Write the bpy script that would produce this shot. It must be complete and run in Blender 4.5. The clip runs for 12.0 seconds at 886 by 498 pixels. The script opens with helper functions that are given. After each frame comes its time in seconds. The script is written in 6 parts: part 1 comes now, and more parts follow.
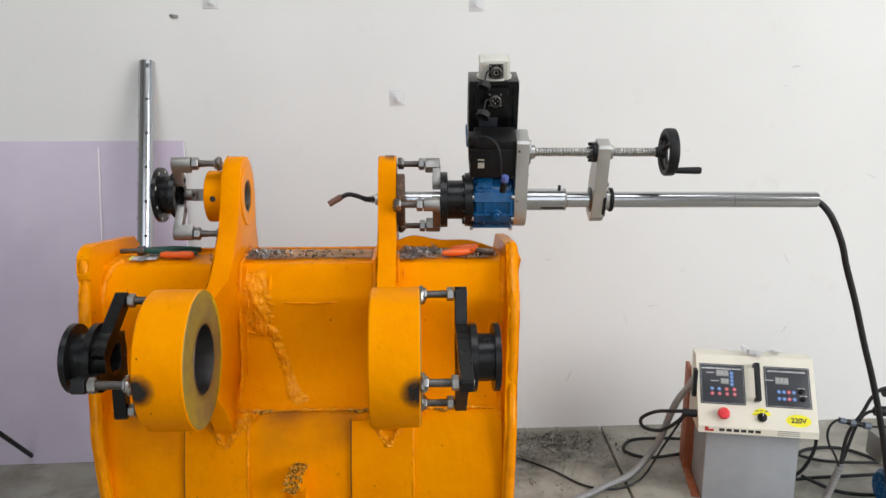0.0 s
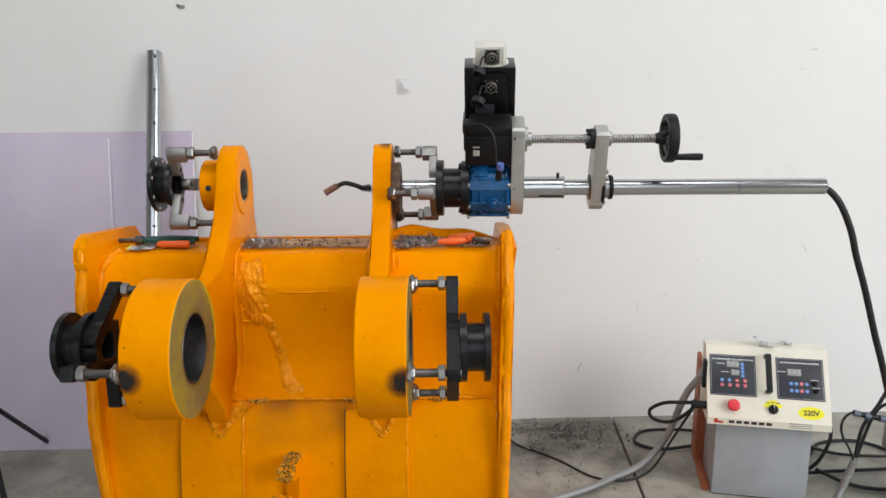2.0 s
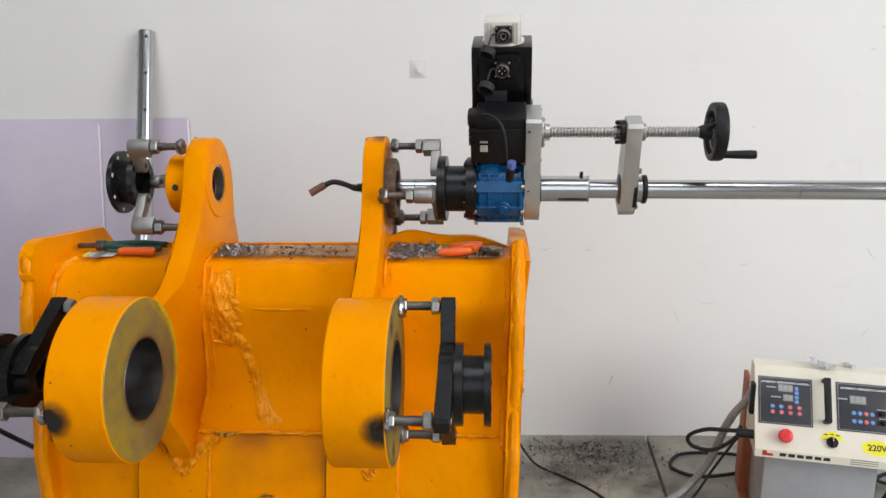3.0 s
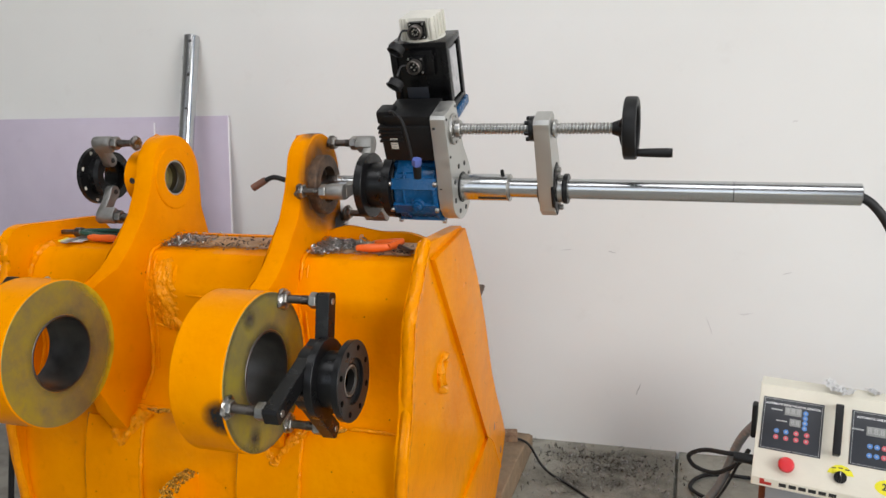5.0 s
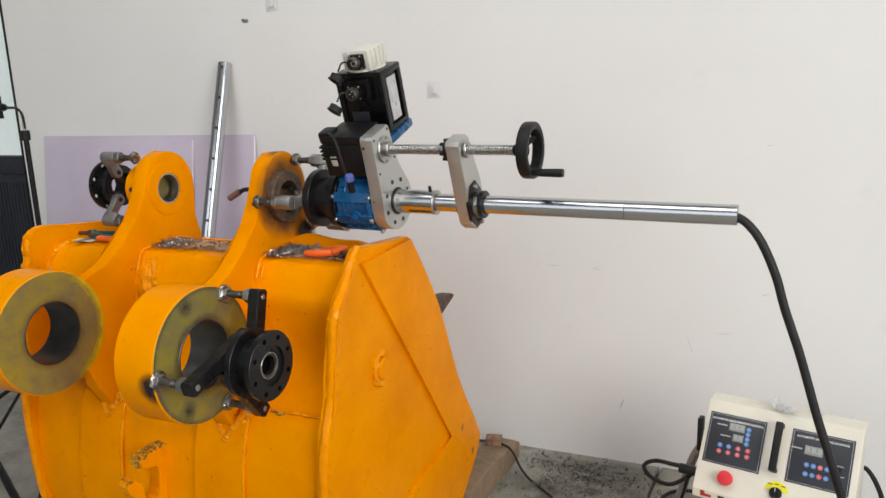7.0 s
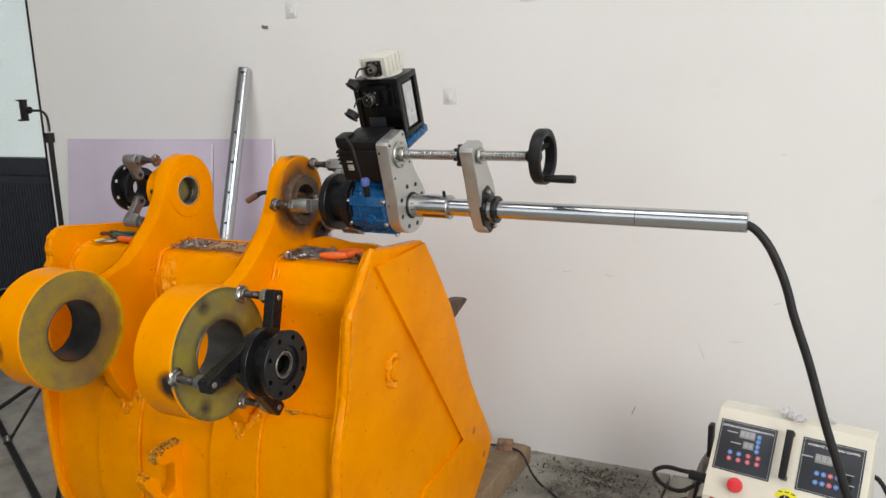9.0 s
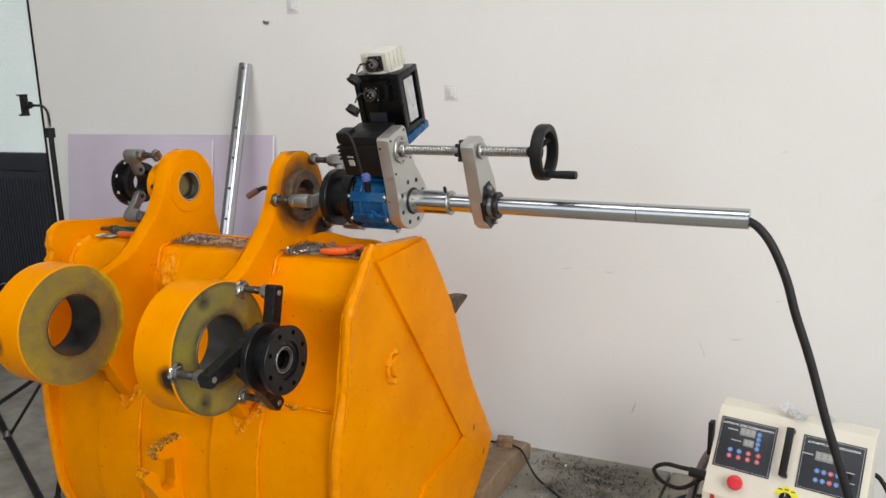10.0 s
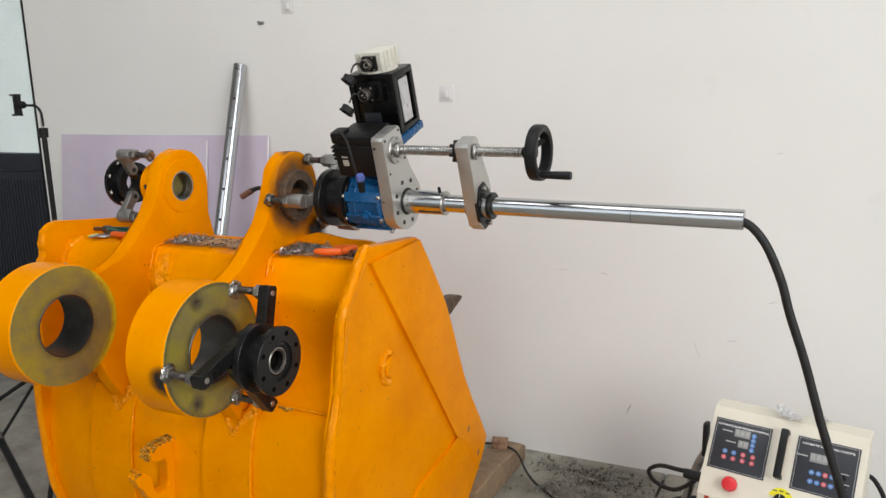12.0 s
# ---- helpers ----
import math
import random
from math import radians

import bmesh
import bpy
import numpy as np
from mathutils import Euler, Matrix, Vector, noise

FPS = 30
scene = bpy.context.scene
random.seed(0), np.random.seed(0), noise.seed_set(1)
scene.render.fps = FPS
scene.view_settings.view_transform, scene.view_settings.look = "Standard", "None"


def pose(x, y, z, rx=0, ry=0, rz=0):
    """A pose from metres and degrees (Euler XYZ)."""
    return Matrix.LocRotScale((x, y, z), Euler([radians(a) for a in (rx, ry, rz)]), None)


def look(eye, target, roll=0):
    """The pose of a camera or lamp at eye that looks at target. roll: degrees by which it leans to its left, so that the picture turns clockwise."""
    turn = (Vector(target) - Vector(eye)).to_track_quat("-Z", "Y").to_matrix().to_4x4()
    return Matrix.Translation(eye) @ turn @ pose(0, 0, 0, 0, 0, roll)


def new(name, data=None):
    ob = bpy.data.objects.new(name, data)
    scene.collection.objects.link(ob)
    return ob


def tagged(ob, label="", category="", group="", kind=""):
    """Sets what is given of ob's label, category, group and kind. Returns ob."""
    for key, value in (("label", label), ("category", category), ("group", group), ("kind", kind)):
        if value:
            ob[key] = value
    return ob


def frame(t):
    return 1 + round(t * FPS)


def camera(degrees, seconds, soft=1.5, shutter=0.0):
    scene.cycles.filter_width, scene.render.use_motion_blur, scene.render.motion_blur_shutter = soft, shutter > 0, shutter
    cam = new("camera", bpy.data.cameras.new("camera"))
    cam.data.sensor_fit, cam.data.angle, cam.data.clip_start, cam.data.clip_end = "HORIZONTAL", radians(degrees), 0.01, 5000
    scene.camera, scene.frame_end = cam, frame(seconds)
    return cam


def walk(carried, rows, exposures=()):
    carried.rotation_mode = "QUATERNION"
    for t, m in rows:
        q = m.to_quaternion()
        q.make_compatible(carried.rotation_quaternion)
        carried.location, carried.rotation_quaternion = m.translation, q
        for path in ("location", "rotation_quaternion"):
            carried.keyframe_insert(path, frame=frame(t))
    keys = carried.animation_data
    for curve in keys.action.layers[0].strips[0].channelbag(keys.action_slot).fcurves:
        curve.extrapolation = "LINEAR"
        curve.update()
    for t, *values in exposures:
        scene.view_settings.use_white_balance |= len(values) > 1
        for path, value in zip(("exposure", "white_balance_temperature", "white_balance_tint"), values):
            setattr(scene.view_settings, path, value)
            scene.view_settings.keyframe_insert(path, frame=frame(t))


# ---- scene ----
cam = camera(61.0, 12.0)
METRES, EYE, TILT, LEAN, TURN = 1.54, 1.45, -11.9, 0.0, 0.2
ROWS = [
    (0.0, 0.0, 0.0, 0.0, 0.0, 0.0, -0.0),
    (0.5, 0.0015, -0.0018, -0.0005, 0.31, -0.0, 0.02),
    (1.0, 0.0055, -0.0022, -0.001, 0.77, -0.09, 0.11),
    (1.5, 0.021, 0.0023, -0.0017, 1.46, -0.37, 0.19),
    (2.0, 0.0576, 0.0138, -0.0008, 2.28, -0.81, 0.11),
    (2.5, 0.0803, 0.0688, 0.0048, 3.44, -1.38, -0.09),
    (3.0, 0.107, 0.2021, 0.0376, 5.42, -2.1, -0.49),
    (3.5, 0.1728, 0.2978, 0.0492, 8.11, -2.59, -0.82),
    (5.5, 0.5701, 0.2766, 0.0495, 21.24, -2.57, -2.28),
    (6.0, 0.6703, 0.2793, 0.0519, 23.23, -2.4, -2.8),
    (6.5, 0.7274, 0.2756, 0.0486, 24.84, -2.1, -3.14),
    (7.0, 0.7415, 0.2647, 0.048, 25.98, -1.63, -3.32),
    (7.5, 0.747, 0.2593, 0.047, 26.71, -1.15, -3.44),
    (9.5, 0.7533, 0.2491, 0.0447, 27.26, -1.27, -4.09),
    (10.0, 0.752, 0.2518, 0.0417, 27.22, -1.39, -4.21),
    (10.5, 0.7514, 0.2529, 0.0405, 27.16, -1.53, -4.27),
    (11.0, 0.752, 0.2539, 0.0398, 27.08, -1.53, -4.28),
    (11.5, 0.7525, 0.2545, 0.04, 26.99, -1.41, -4.25),
    (12.0, 0.7522, 0.2561, 0.0399, 26.89, -1.23, -4.29),
]
walk(cam, [(t, pose(0, 0, EYE, TILT, LEAN, TURN) @ pose(METRES * x, METRES * y, METRES * z, 90 + pitch, roll, yaw)) for t, x, y, z, yaw, pitch, roll in ROWS],
     exposures=[(0.0, 0.0, 6500, 10), (3.5, 0.0, 6500, 10), (6.5, -0.04, 6680, 10), (12.0, -0.05, 6720, 10)])

# ---- light ----
world = bpy.data.worlds.new("daylight")
scene.world = world
world.use_nodes = True
wn = world.node_tree.nodes
wsky = wn.new("ShaderNodeTexSky")
wsky.sky_type, wsky.sun_disc = "NISHITA", False
wsky.sun_elevation, wsky.sun_rotation = radians(40), radians(150)
wn["Background"].inputs[1].default_value = 0.12
world.node_tree.links.new(wsky.outputs[0], wn["Background"].inputs[0])


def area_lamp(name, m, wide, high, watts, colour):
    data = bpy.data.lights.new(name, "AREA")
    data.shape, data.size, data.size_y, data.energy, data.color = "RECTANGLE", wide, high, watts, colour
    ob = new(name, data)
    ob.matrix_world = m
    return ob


area_lamp("east_doorway_daylight", look((4.35, -0.75, 2.6), (0.0, 1.6, 0.6)), 2.6, 3.4, 190, (1.0, 0.985, 0.97))
area_lamp("south_doorway_daylight", look((-0.6, -3.85, 3.0), (0.0, 2.0, 0.6)), 5.0, 3.2, 46, (0.97, 0.985, 1.0))
# Added overhead lamp; no rooflight is seen, it brings light from above.
area_lamp("added_overhead_light", look((0.0, 0.2, 4.98), (0.0, 0.2001, 0.0)), 4.0, 1.8, 95, (0.98, 0.99, 1.0))

# ---- materials ----


class Nodes:
    """A small wrapper round one material's node tree."""

    def __init__(self, name, rough=0.5, metal=0.0, coat=0.0):
        self.m = bpy.data.materials.new(name)
        self.m.use_nodes = True
        self.t = self.m.node_tree
        self.b = self.t.nodes["Principled BSDF"]
        self.b.inputs["Roughness"].default_value = rough
        self.b.inputs["Metallic"].default_value = metal
        self.b.inputs["Coat Weight"].default_value = coat
        self.b.inputs["Coat Roughness"].default_value = 0.15
        self.c = self.t.nodes.new("ShaderNodeTexCoord").outputs["Object"]

    def link(self, a, b):
        self.t.links.new(a, b)

    def noise(self, scale, detail=4.0, rough=0.6, stretch=None, distort=0.0):
        n = self.t.nodes.new("ShaderNodeTexNoise")
        n.inputs["Scale"].default_value, n.inputs["Detail"].default_value = scale, detail
        n.inputs["Roughness"].default_value, n.inputs["Distortion"].default_value = rough, distort
        c = self.c
        if stretch:
            mp = self.t.nodes.new("ShaderNodeMapping")
            mp.inputs["Scale"].default_value = stretch
            self.link(c, mp.inputs[0])
            c = mp.outputs[0]
        self.link(c, n.inputs["Vector"])
        return n.outputs["Fac"]

    def ramp(self, fac, stops):
        r = self.t.nodes.new("ShaderNodeValToRGB")
        while len(r.color_ramp.elements) < len(stops):
            r.color_ramp.elements.new(0.5)
        for e, (p, col) in zip(r.color_ramp.elements, stops):
            e.position = p
            e.color = (*col, 1) if len(col) == 3 else col
        self.link(fac, r.inputs[0])
        return r.outputs[0]

    def grey(self, fac, lo, hi, a=0.0, b=1.0):
        return self.ramp(fac, [(lo, (a, a, a)), (hi, (b, b, b))])

    def mix(self, fac, a, b):
        n = self.t.nodes.new("ShaderNodeMix")
        n.data_type = "RGBA"
        if isinstance(fac, float):
            n.inputs[0].default_value = fac
        else:
            self.link(fac, n.inputs[0])
        for s, v in ((n.inputs[6], a), (n.inputs[7], b)):
            if isinstance(v, tuple):
                s.default_value = (*v, 1)
            else:
                self.link(v, s)
        return n.outputs[2]

    def base(self, v):
        if isinstance(v, tuple):
            self.b.inputs["Base Color"].default_value = (*v, 1)
        else:
            self.link(v, self.b.inputs["Base Color"])

    def rough(self, v):
        self.link(v, self.b.inputs["Roughness"])

    def bump(self, fac, strength, dist=0.002):
        n = self.t.nodes.new("ShaderNodeBump")
        n.inputs["Strength"].default_value, n.inputs["Distance"].default_value = strength, dist
        if self.b.inputs["Normal"].is_linked:
            self.link(self.b.inputs["Normal"].links[0].from_socket, n.inputs["Normal"])
        self.link(fac, n.inputs["Height"])
        self.link(n.outputs[0], self.b.inputs["Normal"])


def tone(c, k):
    return tuple(v * k for v in c)


def painted(name, col, rough=0.4, vary=0.12, chips=None, chip_at=0.72, bump=0.15, coat=0.0, scale=9.0, spec=0.5):
    """Paint with cloudy variation, fine orange peel and a few chips."""
    n = Nodes(name, rough, 0.0, coat)
    n.b.inputs["Specular IOR Level"].default_value = spec
    c = n.ramp(n.noise(scale, 5, 0.65), [(0.3, tone(col, 1 - vary)), (0.7, tone(col, 1 + vary * 0.5))])
    if chips:
        c = n.mix(n.grey(n.noise(55, 6, 0.7), chip_at, chip_at + 0.03), c, chips)
    n.base(c)
    n.rough(n.grey(n.noise(scale * 3, 4), 0.25, 0.8, rough * 0.75, min(1, rough * 1.35)))
    n.bump(n.noise(160, 3), bump, 0.001)
    n.bump(n.noise(14, 3), bump, 0.006)
    return n.m


def metal(name, col, rough, vary=0.25, stretch=(1, 1, 1), scale=30.0, dirt=None):
    n = Nodes(name, rough, 1.0)
    f = n.noise(scale, 5, 0.65, stretch)
    c = n.ramp(f, [(0.3, tone(col, 1 - vary)), (0.72, col)])
    if dirt:
        d = n.grey(n.noise(18, 6, 0.7), 0.5, 0.68)
        c = n.mix(d, c, dirt)
        n.link(n.grey(n.noise(18, 6, 0.7), 0.5, 0.68, 1.0, 0.15), n.b.inputs["Metallic"])
    n.base(c)
    n.rough(n.grey(f, 0.25, 0.8, rough * 0.7, min(1, rough * 1.5)))
    n.bump(n.noise(220, 3, 0.6, stretch), 0.08, 0.0006)
    return n.m


YELLOW = (0.86, 0.285, 0.0003)


def yellow_paint():
    n = Nodes("thick_yellow_enamel", 0.36)
    n.b.inputs["Specular IOR Level"].default_value = 0.03
    n.b.inputs["Specular Tint"].default_value = (1.0, 0.62, 0.05, 1)
    c = n.ramp(n.noise(4.5, 5, 0.6), [(0.28, (0.76, 0.23, 0.0002)), (0.55, YELLOW), (0.8, (0.90, 0.32, 0.0006))])
    c = n.mix(n.grey(n.noise(26, 5, 0.7), 0.60, 0.80, 0.0, 0.5), c, (0.58, 0.165, 0.001))
    spots = n.t.nodes.new("ShaderNodeTexVoronoi")
    spots.inputs["Scale"].default_value = 34
    n.link(n.c, spots.inputs["Vector"])
    keep = n.grey(n.noise(11, 2), 0.52, 0.57)
    dots = n.grey(spots.outputs["Distance"], 0.05, 0.09, 1.0, 0.0)
    mul = n.t.nodes.new("ShaderNodeMath")
    mul.operation = "MULTIPLY"
    n.link(keep, mul.inputs[0])
    n.link(dots, mul.inputs[1])
    c = n.mix(mul.outputs[0], c, (0.05, 0.025, 0.012))
    scr = n.grey(n.noise(30, 6, 0.75, (1.0, 1.0, 0.25), 1.2), 0.70, 0.73, 0.0, 0.7)
    n.base(n.mix(scr, c, (0.40, 0.12, 0.01)))
    n.rough(n.grey(n.noise(16, 4), 0.25, 0.8, 0.12, 0.30))
    n.bump(n.noise(110, 4, 0.65), 0.14, 0.0012)
    n.bump(n.noise(38, 4, 0.6, (1, 1, 0.45)), 0.34, 0.004)
    n.bump(n.noise(9, 4), 0.40, 0.012)
    return n.m


def weld_paint():
    n = Nodes("painted_weld_bead", 0.14)
    n.b.inputs["Specular Tint"].default_value = (1.0, 0.78, 0.3, 1)
    n.base(n.ramp(n.noise(60, 5, 0.7), [(0.3, (0.60, 0.185, 0.003)), (0.48, (0.84, 0.285, 0.002)), (0.8, (0.90, 0.35, 0.006))]))
    n.bump(n.noise(150, 5, 0.7, (1, 1, 0.5)), 0.35, 0.003)
    n.bump(n.noise(48, 4, 0.7, (1, 1, 0.35), 1.5), 0.55, 0.007)
    return n.m


def edge_paint():
    """Glossy yellow enamel pulled thin over a battered plate edge."""
    n = Nodes("glossy_battered_edge_enamel", 0.16)
    n.b.inputs["Specular IOR Level"].default_value = 0.32
    n.b.inputs["Specular Tint"].default_value = (1.0, 0.82, 0.4, 1)
    c = n.ramp(n.noise(30, 5, 0.7), [(0.3, (0.74, 0.22, 0.0005)), (0.6, YELLOW)])
    n.base(n.mix(n.grey(n.noise(80, 6, 0.75), 0.68, 0.72, 0.0, 0.8), c, (0.10, 0.05, 0.02)))
    n.bump(n.noise(45, 4, 0.65), 0.3, 0.005)
    return n.m


def boss_face():
    """Bare turned steel under a thin film of olive overspray."""
    n = Nodes("overspray_on_turned_steel", 0.5, 0.35)
    a = n.ramp(n.noise(7, 5, 0.65), [(0.32, (0.19, 0.16, 0.09)), (0.5, (0.29, 0.245, 0.07)), (0.68, (0.40, 0.33, 0.03))])
    n.base(n.mix(n.grey(n.noise(22, 5), 0.5, 0.75, 0.0, 0.6), a, (0.17, 0.15, 0.10)))
    n.bump(n.noise(90, 4), 0.12, 0.001)
    return n.m


def wall_paint():
    n = Nodes("scuffed_white_emulsion", 0.75)
    c = n.ramp(n.noise(0.9, 4, 0.55), [(0.3, (0.735, 0.735, 0.715)), (0.7, (0.79, 0.795, 0.78))])
    c = n.mix(n.grey(n.noise(7, 6, 0.7), 0.60, 0.80, 0.0, 0.30), c, (0.62, 0.60, 0.57))
    thin = n.grey(n.noise(5, 7, 0.75, (1, 1, 2.2), 2.0), 0.735, 0.75, 0.0, 0.45)
    n.base(n.mix(thin, c, (0.42, 0.40, 0.38)))
    n.bump(n.noise(70, 5), 0.06, 0.001)
    n.bump(n.noise(3, 4), 0.10, 0.01)
    return n.m


def concrete():
    n = Nodes("worn_grey_concrete", 0.55)
    c = n.ramp(n.noise(2.2, 6, 0.6), [(0.28, (0.19, 0.178, 0.145)), (0.5, (0.325, 0.31, 0.262)), (0.75, (0.42, 0.405, 0.35))])
    c = n.mix(n.grey(n.noise(7, 6, 0.65), 0.46, 0.70, 0.0, 0.75), c, (0.13, 0.12, 0.095))
    c = n.mix(n.grey(n.noise(60, 6, 0.75), 0.70, 0.78, 0.0, 0.6), c, (0.07, 0.065, 0.06))
    n.base(c)
    n.rough(n.grey(n.noise(6, 4), 0.3, 0.7, 0.35, 0.75))
    n.bump(n.noise(45, 6, 0.7), 0.25, 0.003)
    return n.m


def foam_board():
    n = Nodes("lilac_foam_board", 0.8)
    c = n.ramp(n.noise(2.5, 4), [(0.3, (0.52, 0.46, 0.56)), (0.7, (0.60, 0.54, 0.64))])
    n.base(n.mix(n.grey(n.noise(16, 6, 0.7), 0.62, 0.75, 0.0, 0.4), c, (0.42, 0.37, 0.45)))
    n.bump(n.noise(200, 3), 0.1, 0.001)
    return n.m


def burnt():
    n = Nodes("weld_scorch_and_soot", 0.85)
    n.base(n.ramp(n.noise(90, 5, 0.7), [(0.35, (0.008, 0.007, 0.006)), (0.6, (0.04, 0.025, 0.012)), (0.8, (0.16, 0.07, 0.01))]))
    n.bump(n.noise(140, 5, 0.7), 0.4, 0.003)
    return n.m


def slag():
    """Crumbly brown, tan and black weld slag with paint flecks."""
    n = Nodes("crumbly_weld_slag", 0.5)
    n.b.inputs["Specular IOR Level"].default_value = 0.12
    n.b.inputs["Specular Tint"].default_value = (1.0, 0.7, 0.3, 1)
    n.base(n.ramp(n.noise(170, 4, 0.7), [(0.32, (0.035, 0.018, 0.006)), (0.43, (0.19, 0.085, 0.012)), (0.53, (0.46, 0.22, 0.025)), (0.62, (0.82, 0.42, 0.06))]))
    n.bump(n.noise(260, 4, 0.7), 0.5, 0.002)
    return n.m


def soot_fade(name="soot_film", col=(0.012, 0.009, 0.006), grain=60, most=1.0):
    """Soot that thins out towards its rim, over the paint below."""
    n = Nodes(name, 0.7)
    n.base(col)
    at = n.t.nodes.new("ShaderNodeAttribute")
    at.attribute_name = "soot"
    s = n.t.nodes.new("ShaderNodeMath")
    s.operation = "MULTIPLY"
    n.link(at.outputs["Fac"], s.inputs[0])
    n.link(n.ramp(n.noise(grain, 5, 0.7), [(0.3, (0.45,) * 3), (0.7, (1.0,) * 3)]), s.inputs[1])
    n.link(n.grey(s.outputs[0], 0.04, 0.62, 0.0, most), n.b.inputs["Alpha"])
    return n.m


def rusty_scale():
    n = Nodes("rusty_dirty_steel", 0.8)
    c = n.ramp(n.noise(24, 6, 0.7), [(0.28, (0.06, 0.04, 0.03)), (0.45, (0.19, 0.105, 0.06)), (0.6, (0.33, 0.22, 0.14)), (0.74, (0.55, 0.22, 0.015))])
    n.base(n.mix(n.grey(n.noise(80, 5, 0.7), 0.62, 0.74, 0.0, 0.8), c, (0.03, 0.022, 0.018)))
    n.bump(n.noise(90, 6, 0.7), 0.6, 0.004)
    return n.m


def tint_rust():
    """Dark heat-stained weld build-up."""
    n = Nodes("heat_stained_build_up", 0.6, 0.3)
    n.base(n.ramp(n.noise(40, 6, 0.7), [(0.3, (0.03, 0.02, 0.014)), (0.5, (0.10, 0.06, 0.038)), (0.72, (0.22, 0.13, 0.07))]))
    n.bump(n.noise(120, 6, 0.7), 0.6, 0.003)
    return n.m


def grimy_paint():
    """Scraped top plate: tan primer, brown grease and black flakes."""
    n = Nodes("scraped_greasy_plate", 0.6)
    c = n.ramp(n.noise(11, 6, 0.7, (0.5, 1, 1)), [(0.32, (0.14, 0.07, 0.03)), (0.45, (0.34, 0.18, 0.07)), (0.56, (0.52, 0.33, 0.20)), (0.68, (0.70, 0.27, 0.02))])
    c = n.mix(n.grey(n.noise(55, 6, 0.75), 0.58, 0.68, 0.0, 0.85), c, (0.035, 0.024, 0.018))
    n.base(c)
    n.rough(n.grey(n.noise(9, 4), 0.3, 0.7, 0.3, 0.8))
    n.bump(n.noise(90, 6, 0.7), 0.4, 0.003)
    at = n.t.nodes.new("ShaderNodeAttribute")
    at.attribute_name = "soot"
    s = n.t.nodes.new("ShaderNodeMath")
    s.operation = "MULTIPLY"
    n.link(at.outputs["Fac"], s.inputs[0])
    n.link(n.grey(n.noise(34, 6, 0.75), 0.3, 0.62), s.inputs[1])
    n.link(n.grey(s.outputs[0], 0.10, 0.34), n.b.inputs["Alpha"])
    return n.m


def clear_glass():
    n = Nodes("window_glass", 0.04)
    n.base((0.86, 0.90, 0.89))
    n.b.inputs["Transmission Weight"].default_value = 1.0
    n.b.inputs["IOR"].default_value = 1.45
    return n.m


def glowing_distance():
    """Pale render outside the glass; its daylight is put in as emission."""
    n = Nodes("glowing_yard_wall", 0.9)
    c = n.ramp(n.noise(1.2, 4), [(0.3, (0.62, 0.66, 0.64)), (0.7, (0.72, 0.75, 0.73))])
    n.base(c)
    n.link(c, n.b.inputs["Emission Color"])
    n.b.inputs["Emission Strength"].default_value = 0.75
    return n.m


